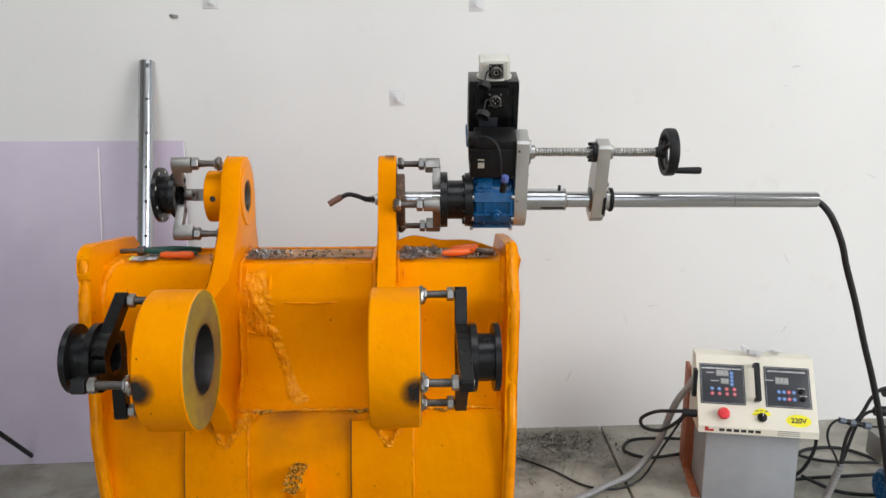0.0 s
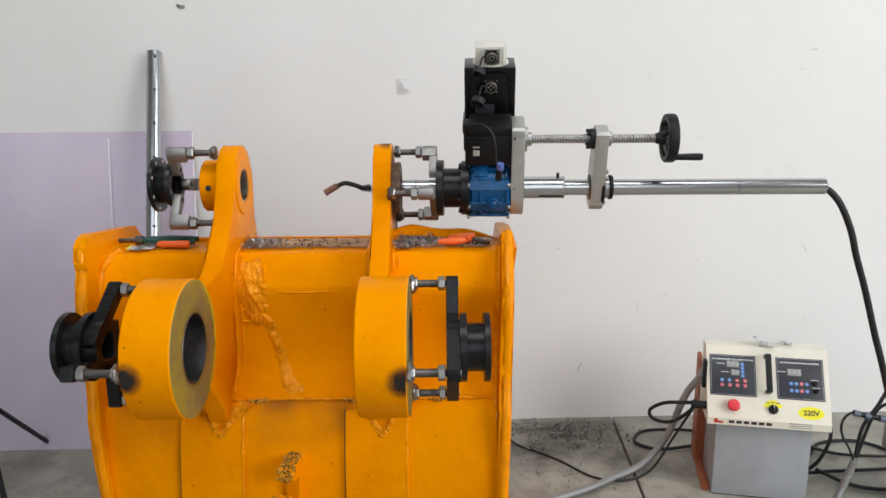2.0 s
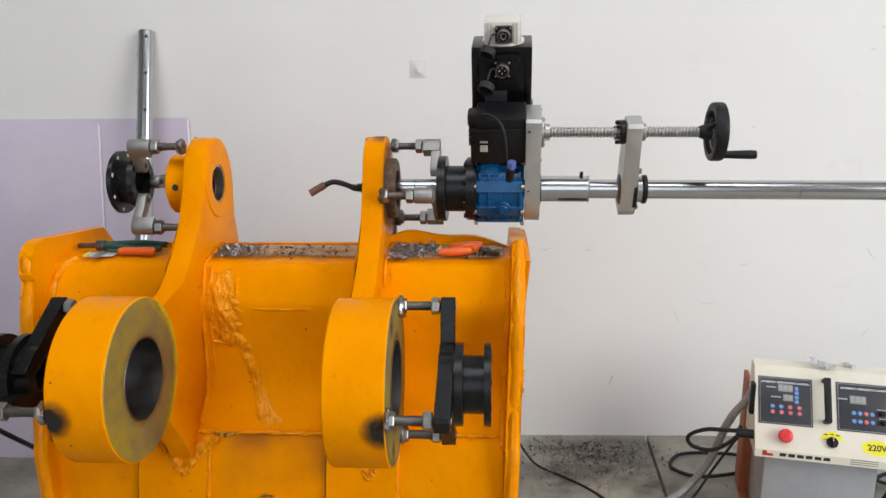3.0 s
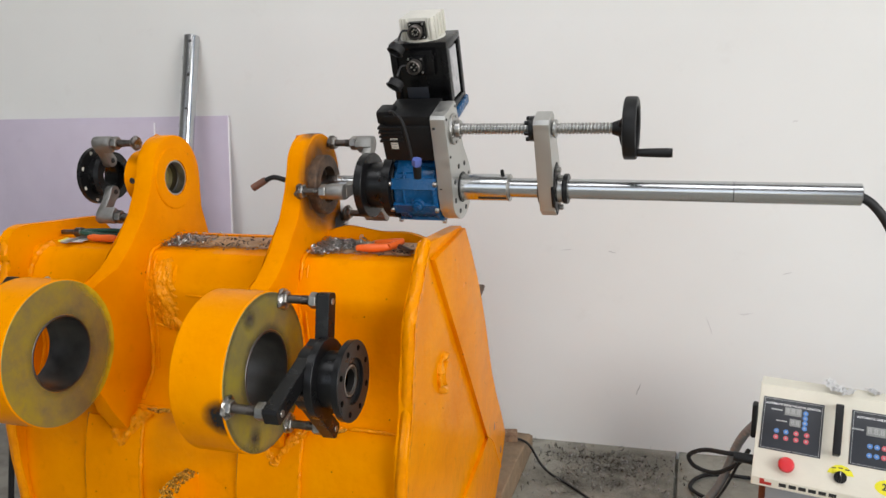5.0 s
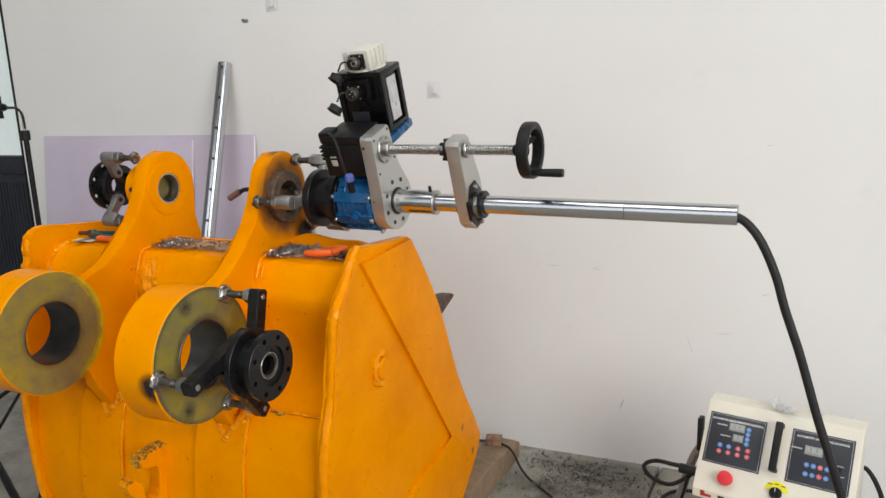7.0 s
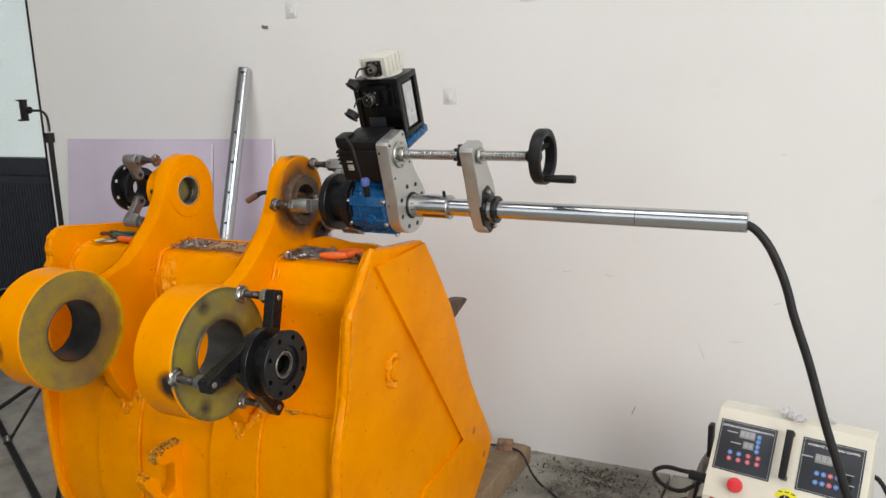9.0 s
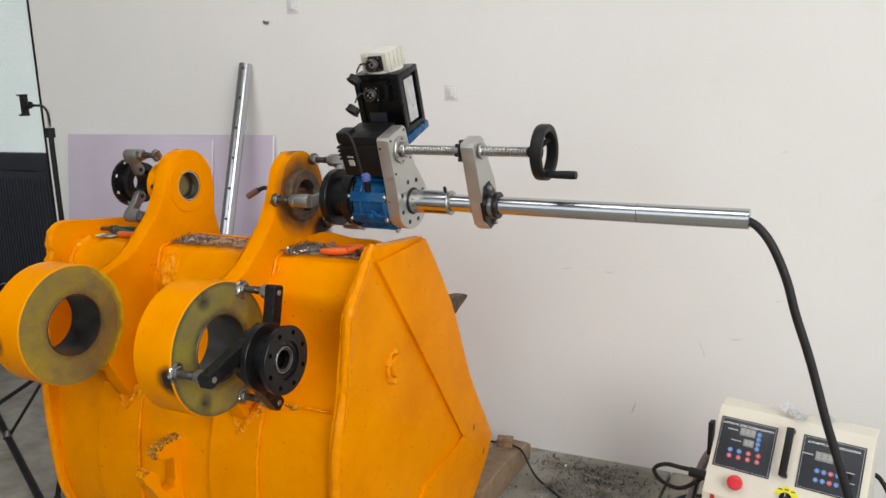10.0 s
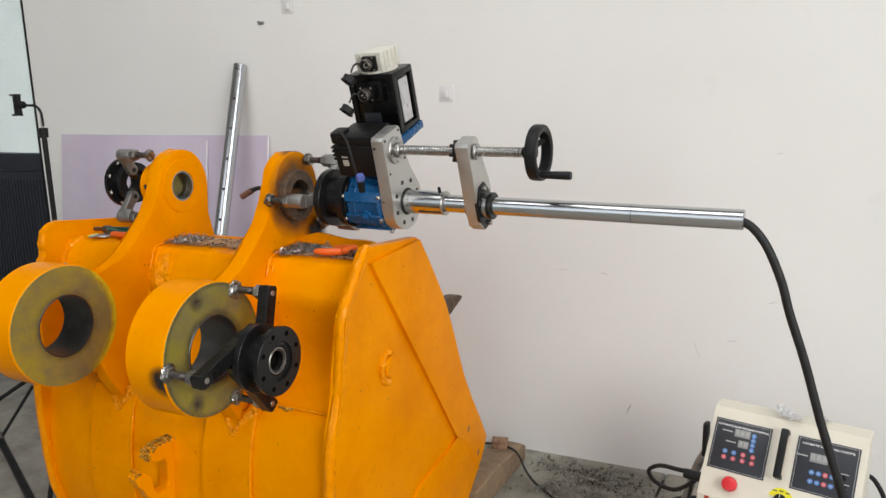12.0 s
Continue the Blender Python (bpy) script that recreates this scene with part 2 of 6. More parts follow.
M = {
    "yellow": yellow_paint(), "weld": weld_paint(), "face": boss_face(), "wall": wall_paint(), "floor": concrete(),
    "foam": foam_board(), "foam_edge": painted("white_foam_edge", (0.85, 0.83, 0.86), 0.8, 0.05),
    "burnt": burnt(), "slag": slag(), "soot": soot_fade(), "rust": rusty_scale(), "glass": clear_glass(),
    "chrome": metal("ground_chromed_steel", (0.55, 0.56, 0.57), 0.20, 0.06, (0.04, 1, 1), 10),
    "steel": metal("turned_steel", (0.52, 0.51, 0.49), 0.32, 0.3),
    "bore": metal("honed_bore_steel", (0.17, 0.165, 0.16), 0.42, 0.4, (1, 1, 1), 20),
    "stud": metal("oily_threaded_steel", (0.20, 0.18, 0.165), 0.42, 0.45, (1, 1, 1), 60),
    "nut": metal("zinc_hex_steel", (0.40, 0.39, 0.37), 0.35, 0.4, (1, 1, 1), 70),
    "spatter": metal("silvery_weld_metal", (0.55, 0.53, 0.51), 0.3, 0.6, (1, 1, 1), 120),
    # First entry: black painted in for the dark insides of hub bolt holes.
    "void": painted("painted_hole_black", (0.0008, 0.0008, 0.0008), 0.9, 0.1, spec=0.05), "darkrust": tint_rust(),
    "black": painted("black_oxide_steel", (0.009, 0.009, 0.0095), 0.30, 0.3, (0.06, 0.06, 0.06), 0.76, 0.08, spec=0.3),
    "motor": painted("satin_black_motor_paint", (0.004, 0.004, 0.0045), 0.24, 0.25, None, 0.7, 0.10, spec=0.3),
    "plastic": painted("black_moulded_plastic", (0.007, 0.007, 0.0075), 0.45, 0.2, None, 0.7, 0.10, spec=0.3),
    "rubber": painted("black_rubber_sheath", (0.014, 0.014, 0.015), 0.55, 0.3, None, 0.7, 0.1, 0.0, 20, 0.35),
    "alu": metal("blasted_aluminium", (0.60, 0.595, 0.57), 0.48, 0.12, (1, 1, 1), 40),
    "cast": metal("cast_grey_aluminium", (0.40, 0.39, 0.37), 0.5, 0.3, (1, 1, 1), 50),
    "blue": painted("blue_gearbox_enamel", (0.004, 0.075, 0.205), 0.26, 0.25, (0.02, 0.03, 0.05), 0.74, 0.12, 0.0, 20, 0.35),
    "blue_plug": painted("blue_plastic", (0.10, 0.14, 0.42), 0.45, 0.1),
    "beige": painted("cream_powder_coat", (0.74, 0.71, 0.60), 0.45, 0.06, None, 0.7, 0.2),
    "cap": painted("cream_motor_cap", (0.66, 0.64, 0.57), 0.42, 0.08),
    "greybox": painted("grey_cabinet_paint", (0.33, 0.35, 0.37), 0.45, 0.10, (0.2, 0.2, 0.2), 0.75),
    "oxide": painted("red_oxide_primer", (0.34, 0.10, 0.04), 0.6, 0.25, (0.12, 0.05, 0.03), 0.7),
    "panel": painted("dark_grey_panel_film", (0.022, 0.025, 0.033), 0.4, 0.1),
    "white": painted("white_print", (0.80, 0.80, 0.80), 0.5, 0.03),
    "lcd": painted("grey_display_window", (0.30, 0.31, 0.30), 0.2, 0.1),
    "lcd_seg": painted("unlit_display_segments", (0.46, 0.47, 0.46), 0.3, 0.05),
    "lcd_digit": painted("faint_display_digits", (0.38, 0.39, 0.38), 0.3, 0.05),
    "key_blue": painted("blue_key_film", (0.10, 0.26, 0.62), 0.4, 0.05),
    "key_red": painted("pink_red_key_film", (0.66, 0.12, 0.15), 0.4, 0.05),
    "red": painted("red_mushroom_plastic", (0.72, 0.025, 0.035), 0.35, 0.06),
    "label": painted("yellow_sticker", (0.85, 0.78, 0.02), 0.4, 0.05),
    # Black print; as flat discs it also stands in for dark hole insides.
    "ink": painted("black_print", (0.02, 0.02, 0.02), 0.5, 0.1),
    "redink": painted("red_print", (0.45, 0.03, 0.02), 0.5, 0.1),
    "orange": painted("orange_screwdriver_plastic", (0.80, 0.13, 0.015), 0.35, 0.1),
    "green": painted("dark_green_plastic", (0.01, 0.07, 0.05), 0.4, 0.15),
    "wrap": metal("grey_spiral_wrap", (0.42, 0.42, 0.42), 0.6, 0.25, (1, 1, 1), 80),
    "copper": painted("heat_stained_copper_nozzle", (0.16, 0.075, 0.05), 0.45, 0.3, None, 0.7),
    "wood": painted("old_brown_timber", (0.26, 0.18, 0.11), 0.8, 0.35, (0.1, 0.07, 0.04), 0.68, 0.4, 0.0, 14),
    "navy": painted("dark_navy_door_panel", (0.018, 0.022, 0.032), 0.45, 0.15),
    "sticker": painted("milky_adhesive_hook_pad", (0.70, 0.70, 0.70), 0.45, 0.04),
    # Unseen ceiling and walls, kept dark to cut white reflections on the paint.
    "ceiling": painted("unseen_ceiling_dark_grey", (0.30, 0.30, 0.30), 0.8, 0.06),
    "render": painted("unseen_wall_dark_grey", (0.27, 0.265, 0.25), 0.85, 0.15),
    "grimy": grimy_paint(), "floor_grime": soot_fade("dark_floor_grime", (0.075, 0.068, 0.054), 16, 0.45), "seam_grime": soot_fade("brown_seam_grime", (0.16, 0.055, 0.004), 26, 0.6),
    "scorch": soot_fade("scorched_paint", (0.13, 0.062, 0.022), 24, 0.92), "heat": soot_fade("heat_tinted_steel", (0.05, 0.04, 0.042), 40, 0.75), "overspray": soot_fade("yellow_overspray", (0.72, 0.50, 0.004), 18, 0.8),
    "scuff": painted("grey_wall_scuff", (0.54, 0.53, 0.53), 0.8, 0.3, None, 0.7, 0.1, 0.0, 60), "scuff_dark": painted("dark_wall_scuff", (0.12, 0.115, 0.11), 0.8, 0.3, None, 0.7, 0.1, 0.0, 60),
    "edge": edge_paint(), "gap": painted("brown_dirt_line", (0.20, 0.075, 0.012), 0.8, 0.5), "slate": painted("grey_blue_connector", (0.09, 0.11, 0.15), 0.45, 0.15),
    "tape": painted("silver_tape", (0.62, 0.61, 0.62), 0.3, 0.35, (0.3, 0.3, 0.32), 0.6),
    "yard": glowing_distance(),
}

# ---- mesh helpers ----


def part(name, bm, mat, parent=None, label="", smooth=True):
    """Links a bmesh as one mesh object under a thing or a part."""
    bmesh.ops.recalc_face_normals(bm, faces=bm.faces[:])
    me = bpy.data.meshes.new(name)
    bm.to_mesh(me)
    bm.free()
    me.materials.append(M[mat] if isinstance(mat, str) else mat)
    if smooth:
        me.shade_smooth()
        me.set_sharp_from_angle(angle=radians(32))
    ob = new(name, me)
    if parent is not None:
        ob.parent = parent
    if label:
        ob["label"] = label
    return ob


def thing(name, label, category, group="", m=None):
    ob = tagged(new(name), label, category, group)
    if m is not None:
        ob.matrix_world = m
    return ob


def B(*makers):
    bm = bmesh.new()
    for k in makers:
        k(bm)
    return bm


def bevelled(bm, verts, w, seg=2):
    if w > 0:
        es = list({e for v in verts for e in v.link_edges})
        bmesh.ops.bevel(bm, geom=es, offset=w, segments=seg, affect="EDGES", profile=0.6, clamp_overlap=True)


def box(x0, x1, y0, y1, z0, z1, bevel=0.0, m=None):
    def make(bm):
        r = bmesh.ops.create_cube(bm, size=1)
        t = Matrix.Translation(((x0 + x1) / 2, (y0 + y1) / 2, (z0 + z1) / 2)) @ Matrix.Diagonal((x1 - x0, y1 - y0, z1 - z0, 1))
        bmesh.ops.transform(bm, matrix=t, verts=r["verts"])
        if m is not None:
            bmesh.ops.transform(bm, matrix=m, verts=r["verts"])
        bevelled(bm, r["verts"], bevel)
    return make


def prism(pts, x0, x1, bevel=0.0, m=None):
    """A (y, z) outline pushed from x0 to x1."""
    def make(bm):
        a = [bm.verts.new((x0, y, z)) for y, z in pts]
        b = [bm.verts.new((x1, y, z)) for y, z in pts]
        bm.faces.new(a)
        bm.faces.new(b[::-1])
        for i in range(len(pts)):
            j = (i + 1) % len(pts)
            bm.faces.new((a[i], b[i], b[j], a[j]))
        if m is not None:
            bmesh.ops.transform(bm, matrix=m, verts=a + b)
        if bevel > 0:
            es = [e for e in bm.edges if (e.verts[0] in set(a)) and (e.verts[1] in set(a)) or (e.verts[0] in set(b)) and (e.verts[1] in set(b))]
            bmesh.ops.bevel(bm, geom=es, offset=bevel, segments=2, affect="EDGES", profile=0.6, clamp_overlap=True)
    return make


def lathe(prof, cy, cz, n=40, m=None, closed=False, start=0.0):
    """(x, r) pairs turned about the line through (cy, cz) along x."""
    def make(bm):
        rings, made = [], []
        for x, r in prof:
            if r <= 1e-6:
                v = bm.verts.new((x, cy, cz))
                rings.append([v] * n)
                made.append(v)
            else:
                ring = [bm.verts.new((x, cy + r * math.cos(start + 2 * math.pi * i / n), cz + r * math.sin(start + 2 * math.pi * i / n))) for i in range(n)]
                rings.append(ring)
                made += ring
        pairs = list(zip(rings, rings[1:])) + ([(rings[-1], rings[0])] if closed else [])
        for a, b in pairs:
            for i in range(n):
                j = (i + 1) % n
                f = [a[i], a[j], b[j], b[i]]
                u = []
                for v in f:
                    if v not in u:
                        u.append(v)
                if len(u) > 2:
                    bm.faces.new(u)
        if m is not None:
            bmesh.ops.transform(bm, matrix=m, verts=made)
    return make


def rod(x0, x1, cy, cz, r, n=28, ch=0.0015, m=None):
    ch = min(ch, r * 0.4, abs(x1 - x0) * 0.4)
    return lathe([(x0, 0), (x0, r - ch), (x0 + ch, r), (x1 - ch, r), (x1, r - ch), (x1, 0)], cy, cz, n, m)


def ring(x0, x1, cy, cz, r, ri, n=48, ch=0.0015, m=None):
    return lathe([(x0, ri), (x0, r - ch), (x0 + ch, r), (x1 - ch, r), (x1, r - ch), (x1, ri)], cy, cz, n, m, closed=True)


def hexnut(x0, x1, cy, cz, r, m=None, start=0.0):
    return lathe([(x0, 0), (x0, r * 0.9), (x0 + 0.002, r), (x1 - 0.002, r), (x1, r * 0.9), (x1, 0)], cy, cz, 6, m, start=start)


def glide(pts, steps=8):
    """A smooth line through the given places."""
    p = [Vector(q) for q in pts]
    p = [2 * p[0] - p[1]] + p + [2 * p[-1] - p[-2]]
    out = []
    for i in range(1, len(p) - 2):
        for k in range(steps):
            t = k / steps
            a, b, c, d = p[i - 1:i + 3]
            out.append(0.5 * ((2 * b) + (c - a) * t + (2 * a - 5 * b + 4 * c - d) * t * t + (3 * b - a - 3 * c + d) * t ** 3))
    out.append(p[-2])
    return out


def tube(pts, r, n=10, steps=8, wobble=None, smooth_line=True, crust=0.0, seed=0):
    """A round bar along a line; wobble(i, a) changes its radius."""
    def make(bm):
        line = glide(pts, steps) if smooth_line else [Vector(q) for q in pts]
        up = Vector((0.13, 0.21, 0.97))
        rings = []
        for i, q in enumerate(line):
            d = (line[min(i + 1, len(line) - 1)] - line[max(i - 1, 0)]).normalized()
            s = d.cross(up)
            s = s.normalized() if s.length > 1e-4 else Vector((1, 0, 0))
            w = s.cross(d).normalized()
            up = w
            rr = r(i / (len(line) - 1)) if callable(r) else r
            row = []
            for k in range(n):
                out = s * math.cos(2 * math.pi * k / n) + w * math.sin(2 * math.pi * k / n)
                g = rr * (wobble(i, k) if wobble else 1)
                if crust:
                    e = (q + out * rr) * 75 + Vector((seed, seed * 2.3, 0))
                    g *= 1 + crust * (noise.noise(e) + 0.7 * noise.noise(e * 0.37) + 0.4 * noise.noise(e * 2.6))
                row.append(bm.verts.new(q + out * g))
            rings.append(row)
        for a, b in zip(rings, rings[1:]):
            for k in range(n):
                bm.faces.new((a[k], a[(k + 1) % n], b[(k + 1) % n], b[k]))
        bm.faces.new(rings[0])
        bm.faces.new(rings[-1][::-1])
    return make


def bead(pts, r, seed=0, steps=0, rough=0.3):
    """A lumpy weld seam; its lumps come from noise in space."""
    ln = sum((Vector(a) - Vector(b)).length for a, b in zip(pts, pts[1:]))
    steps = max(4, int(ln / (len(pts) - 1) / max(0.0035, r * 0.4)))
    return tube(pts, r, 10, steps, None, True, rough * 1.1, seed)


def text(body, size, m, mat, parent, name="lettering"):
    """Raised print with the built-in font; m lays it (x along, y up the face)."""
    cu = bpy.data.curves.new(name, "FONT")
    cu.body, cu.size, cu.align_x, cu.align_y, cu.extrude = body, size, "CENTER", "CENTER", 0.0004
    cu.offset = size * 0.022
    tmp = bpy.data.objects.new(name, cu)
    scene.collection.objects.link(tmp)
    me = bpy.data.meshes.new_from_object(tmp.evaluated_get(bpy.context.evaluated_depsgraph_get()))
    bpy.data.objects.remove(tmp)
    me.transform(m)
    me.materials.clear()
    me.materials.append(M[mat])
    ob = new(name, me)
    ob.parent = parent
    return ob


def turn_x(cy, cz, deg):
    return Matrix.Translation((0, cy, cz)) @ Matrix.Rotation(radians(deg), 4, "X")

# ---- setting ----
AZ = 3.8
WALL = pose(0, 0, 0, 0, 0, AZ)
WY = 3.04


def structure(name, bm, mat, label, category, m=None, smooth=False):
    ob = part(name, bm, mat, None, "", smooth)
    if m is not None:
        ob.matrix_world = m
    return tagged(ob, label, category, "", "structure")


DOOR_L, DOOR_R, DOOR_H = -3.45, -2.245, 2.35
structure("wall_north", B(box(DOOR_R, 4.9, WY, WY + 0.2, -0.05, 5.1), box(-4.6, DOOR_L, WY, WY + 0.2, -0.05, 5.1),
                          box(DOOR_L, DOOR_R, WY, WY + 0.2, DOOR_H, 5.1)), "wall",
          "scuffed white painted workshop wall with faint marks", "wall", WALL)
# Unseen walls close the room; their dark grey shapes the reflected light.
structure("wall_west", B(box(-4.5, -4.3, -4.2, 3.2, -0.05, 5.1)), "render", "unseen plain grey side wall closing the workshop", "wall")
structure("wall_east", B(box(4.45, 4.65, -4.2, -2.0, -0.05, 5.1), box(4.45, 4.65, 2.4, 3.6, -0.05, 5.1), box(4.45, 4.65, -2.0, 2.4, 4.5, 5.1)),
          "render", "unseen grey side wall with a wide open doorway", "wall")
structure("wall_south", B(box(-4.5, -3.2, -4.2, -4.0, -0.05, 5.1), box(2.0, 4.65, -4.2, -4.0, -0.05, 5.1), box(-3.2, 2.0, -4.2, -4.0, 4.6, 5.1)),
          "render", "unseen grey wall with a wide open doorway", "wall")
# Unseen ceiling; its opening is made up to let the overhead lamp in.
structure("ceiling", B(box(-4.6, 4.8, -4.3, -0.75, 5.0, 5.15), box(-4.6, 4.8, 1.15, 3.75, 5.0, 5.15), box(-4.6, -2.05, -0.75, 1.15, 5.0, 5.15), box(2.05, 4.8, -0.75, 1.15, 5.0, 5.15)), "ceiling", "unseen plain grey ceiling with an opening added for overhead light", "ceiling")
JOINT = 0.682
structure("floor", B(box(-4.4, JOINT - 0.005, -4.1, 3.6, -0.08, 0.0, 0.004), box(JOINT + 0.005, 4.6, -4.1, 3.6, -0.08, 0.0, 0.004),
                     box(-4.4, 4.6, -4.1, 3.6, -0.2, -0.03)), "floor", "worn grey concrete floor with a sawn joint", "floor")
structure("ground", B(box(-60, 60, -60, 60, -0.4, -0.21)), "floor", "grey concrete yard round the workshop", "ground")
# The backdrop glows by itself to look daylit through the glass.
structure("backdrop", B(box(-16, 1.0, 5.2, 5.4, -0.2, 6.0)), "yard", "pale blank wall behind the door glass, glowing in place of daylight", "backdrop")

# glazed door in the north wall
door = tagged(new("door_1"), "closed navy metal door with a tall glass upper part", "door", "", "structure")
door.matrix_world = WALL
part("door_frame", B(box(DOOR_R - 0.012, DOOR_R, WY - 0.004, WY + 0.12, 0, DOOR_H), box(DOOR_L, DOOR_L + 0.05, WY - 0.004, WY + 0.12, 0, DOOR_H),
                     box(DOOR_L, DOOR_R, WY + 0.01, WY + 0.12, DOOR_H - 0.05, DOOR_H)), "plastic", door, "thin black edge frame", False)
part("door_panel", B(box(DOOR_L + 0.05, DOOR_R - 0.014, WY + 0.03, WY + 0.07, 0.02, 1.06, 0.004),
                     *[box(DOOR_L + 0.06 + 0.024 * i, DOOR_L + 0.072 + 0.024 * i, WY + 0.024, WY + 0.034, 0.06, 1.02, 0.002) for i in range(46)]),
     "navy", door, "dark navy ribbed lower panel")
part("door_rail", B(box(DOOR_L + 0.05, DOOR_R - 0.014, WY + 0.02, WY + 0.08, 1.065, 1.155, 0.004)), "navy", door)
pane = part("pane", B(box(DOOR_L + 0.05, DOOR_R - 0.014, WY + 0.045, WY + 0.051, 1.155, DOOR_H - 0.05)), "glass", door, "clear glass pane", False)
pane.visible_shadow = False

# clear adhesive pads and a small dowel on the wall


def hook_pad(lx, z):
    ob = thing("hook_pad", "milky square adhesive hook pad stuck on the wall", "hook pad", "hook pads on the wall", WALL @ pose(lx, WY, z))
    part("pad", B(box(-0.030, 0.030, -0.003, 0, -0.031, 0.031, 0.0025)), "sticker", ob)
    part("rim", B(box(-0.019, 0.019, -0.006, -0.002, -0.021, 0.021, 0.002)), "sticker", ob)
    part("clip", B(box(-0.008, 0.008, -0.012, -0.005, -0.012, 0.010, 0.002), box(-0.006, 0.006, -0.014, -0.010, -0.014, -0.008, 0.001)), "sticker", ob)


for lx, z in ((0.0115, 1.421), (0.323, 1.782), (-0.695, 1.786)):
    hook_pad(lx, z)
chip = thing("wall_plug", "small grey plastic plug stuck in the white wall", "wall plug", "", WALL @ pose(-0.83, WY, 1.726))
part("plug", B(box(-0.014, 0.012, -0.006, 0, -0.007, 0.006, 0.003), box(-0.02, -0.008, -0.004, 0, 0.0, 0.009, 0.002)), "cast", chip)

# scuffs and scratches on the wall


def wall_scuff(lx, z, size, ang, count, seed, mat):
    rnd = random.Random(seed)
    bm = bmesh.new()
    bend, top, low = rnd.uniform(-0.4, 0.4), [], []
    for i in range(22):
        t = i / 21
        w = 0.0011 * count * math.sin(math.pi * (0.05 + 0.9 * t)) * rnd.uniform(0.1, 1.2)
        u, v = (t - 0.5) * size, bend * size * (t - 0.5) ** 2 + rnd.gauss(0, 0.0012)
        top.append(bm.verts.new((u, 0, v + w)))
        low.append(bm.verts.new((u, 0, v - w)))
    for i in range(21):
        bm.faces.new((top[i], low[i], low[i + 1], top[i + 1]))
    ob = part("wall_scuff", bm, mat, None, "", False)
    ob.matrix_world = WALL @ pose(lx, WY - 0.0012, z) @ Matrix.Rotation(radians(-ang), 4, "Y")
    tagged(ob, "faint grey scuff mark on the white wall", "scuff mark", "scuff marks on the wall")


for i, (lx, z, size, ang, count, mat) in enumerate(((1.623, 1.546, 0.045, 5, 2.2, "scuff"), (1.20, 1.208, 0.02, 10, 1.4, "scuff"), (0.738, 0.238, 0.05, 70, 1.4, "scuff_dark"), (1.086, 0.548, 0.055, 5, 1.4, "scuff"),
                                                    (0.972, 0.50, 0.07, 110, 1.4, "scuff"), (1.682, 0.43, 0.06, 55, 1.4, "scuff"), (1.664, 0.745, 0.06, 125, 1.4, "scuff"), (1.993, 1.10, 0.05, 150, 1.4, "scuff"),
                                                    (0.474, 0.760, 0.045, 5, 1.4, "scuff"), (1.211, 0.70, 0.03, 20, 1.4, "scuff"), (1.585, 1.47, 0.02, 0, 1.4, "scuff"), (0.633, 0.757, 0.03, 170, 2, "scuff"))):
    wall_scuff(lx, z, size, ang, count, 90 + i, mat)

# foam boards leaning on the wall


def foam(x0, x1, foot, top, height, label):
    ob = thing("foam_board", label, "foam board", "foam boards against the wall", WALL @ pose(0, WY - foot, 0))
    ln = math.hypot(foot - top, height)
    m = Matrix.Rotation(-math.asin((foot - top) / ln), 4, "X")
    part("sheet", B(box(x0, x1, -0.008, 0.0, 0, ln, 0.002, m)), "foam", ob)
    part("edge_strip", B(box(x1 - 0.001, x1 + 0.003, -0.0078, -0.0002, 0.004, ln - 0.004, 0.001, m)), "foam_edge", ob, "white cut edge")
    return ob


foam(-2.072, -0.828, 0.17, 0.006, 1.257, "large lilac foam board leaning against the wall")
foam(-1.884, -1.151, 0.195, 0.020, 1.240, "smaller lilac foam board leaning on another board")

# drilled steel tube leaning on the wall
tube_top, tube_foot = Vector((-1.142, 2.954, 1.558)), Vector((-1.089, 2.46, 0.0))
lean_len = (tube_top - tube_foot).length
tm = Matrix.Translation(tube_foot) @ (tube_top - tube_foot).to_track_quat("X", "Z").to_matrix().to_4x4()
steel_tube = thing("steel_tube", "bright drilled steel boring bar leaning against the wall", "steel tube", "", tm)
part("tube_wall", B(ring(0, lean_len, 0, 0, 0.0288, 0.021, 40)), "chrome", steel_tube)
for i in range(9):
    for a in (200, 290, 20):
        part("drilled_hole", B(rod(0.0278, 0.0296, 0, 0, 0.0058, 12, 0.0003)), "ink", steel_tube).matrix_basis = Matrix.Translation((lean_len - 0.025 - 0.13 * i - (0.0 if a != 290 else 0.06), 0, 0)) @ Matrix.Rotation(radians(a), 4, "X") @ Matrix.Rotation(radians(-90), 4, "Y")

# ---- the bucket ----
bucket = thing("excavator_bucket", "yellow painted excavator bucket standing on the floor with four pin bores", "excavator bucket")
BROT = Matrix.Translation((-0.06, 1.6, 0)) @ Matrix.Rotation(radians(2.4), 4, "Z") @ Matrix.Translation((0.06, -1.6, 0))
bucket.matrix_world = BROT
SIDE = [(1.874, 1.066), (1.841, 1.027), (1.80, 0.975), (1.764, 0.924), (1.748, 0.825), (1.734, 0.723), (1.702, 0.631), (1.692, 0.533),
        (1.688, 0.42), (1.70, 0.30), (1.745, 0.18), (1.83, 0.08), (1.98, 0.02), (2.2, 0.002), (2.4, 0.03), (2.5, 0.075), (2.563, 0.134),
        (2.63, 0.2), (2.655, 0.235), (2.45, 0.534), (2.308, 0.812), (2.125, 1.046)]


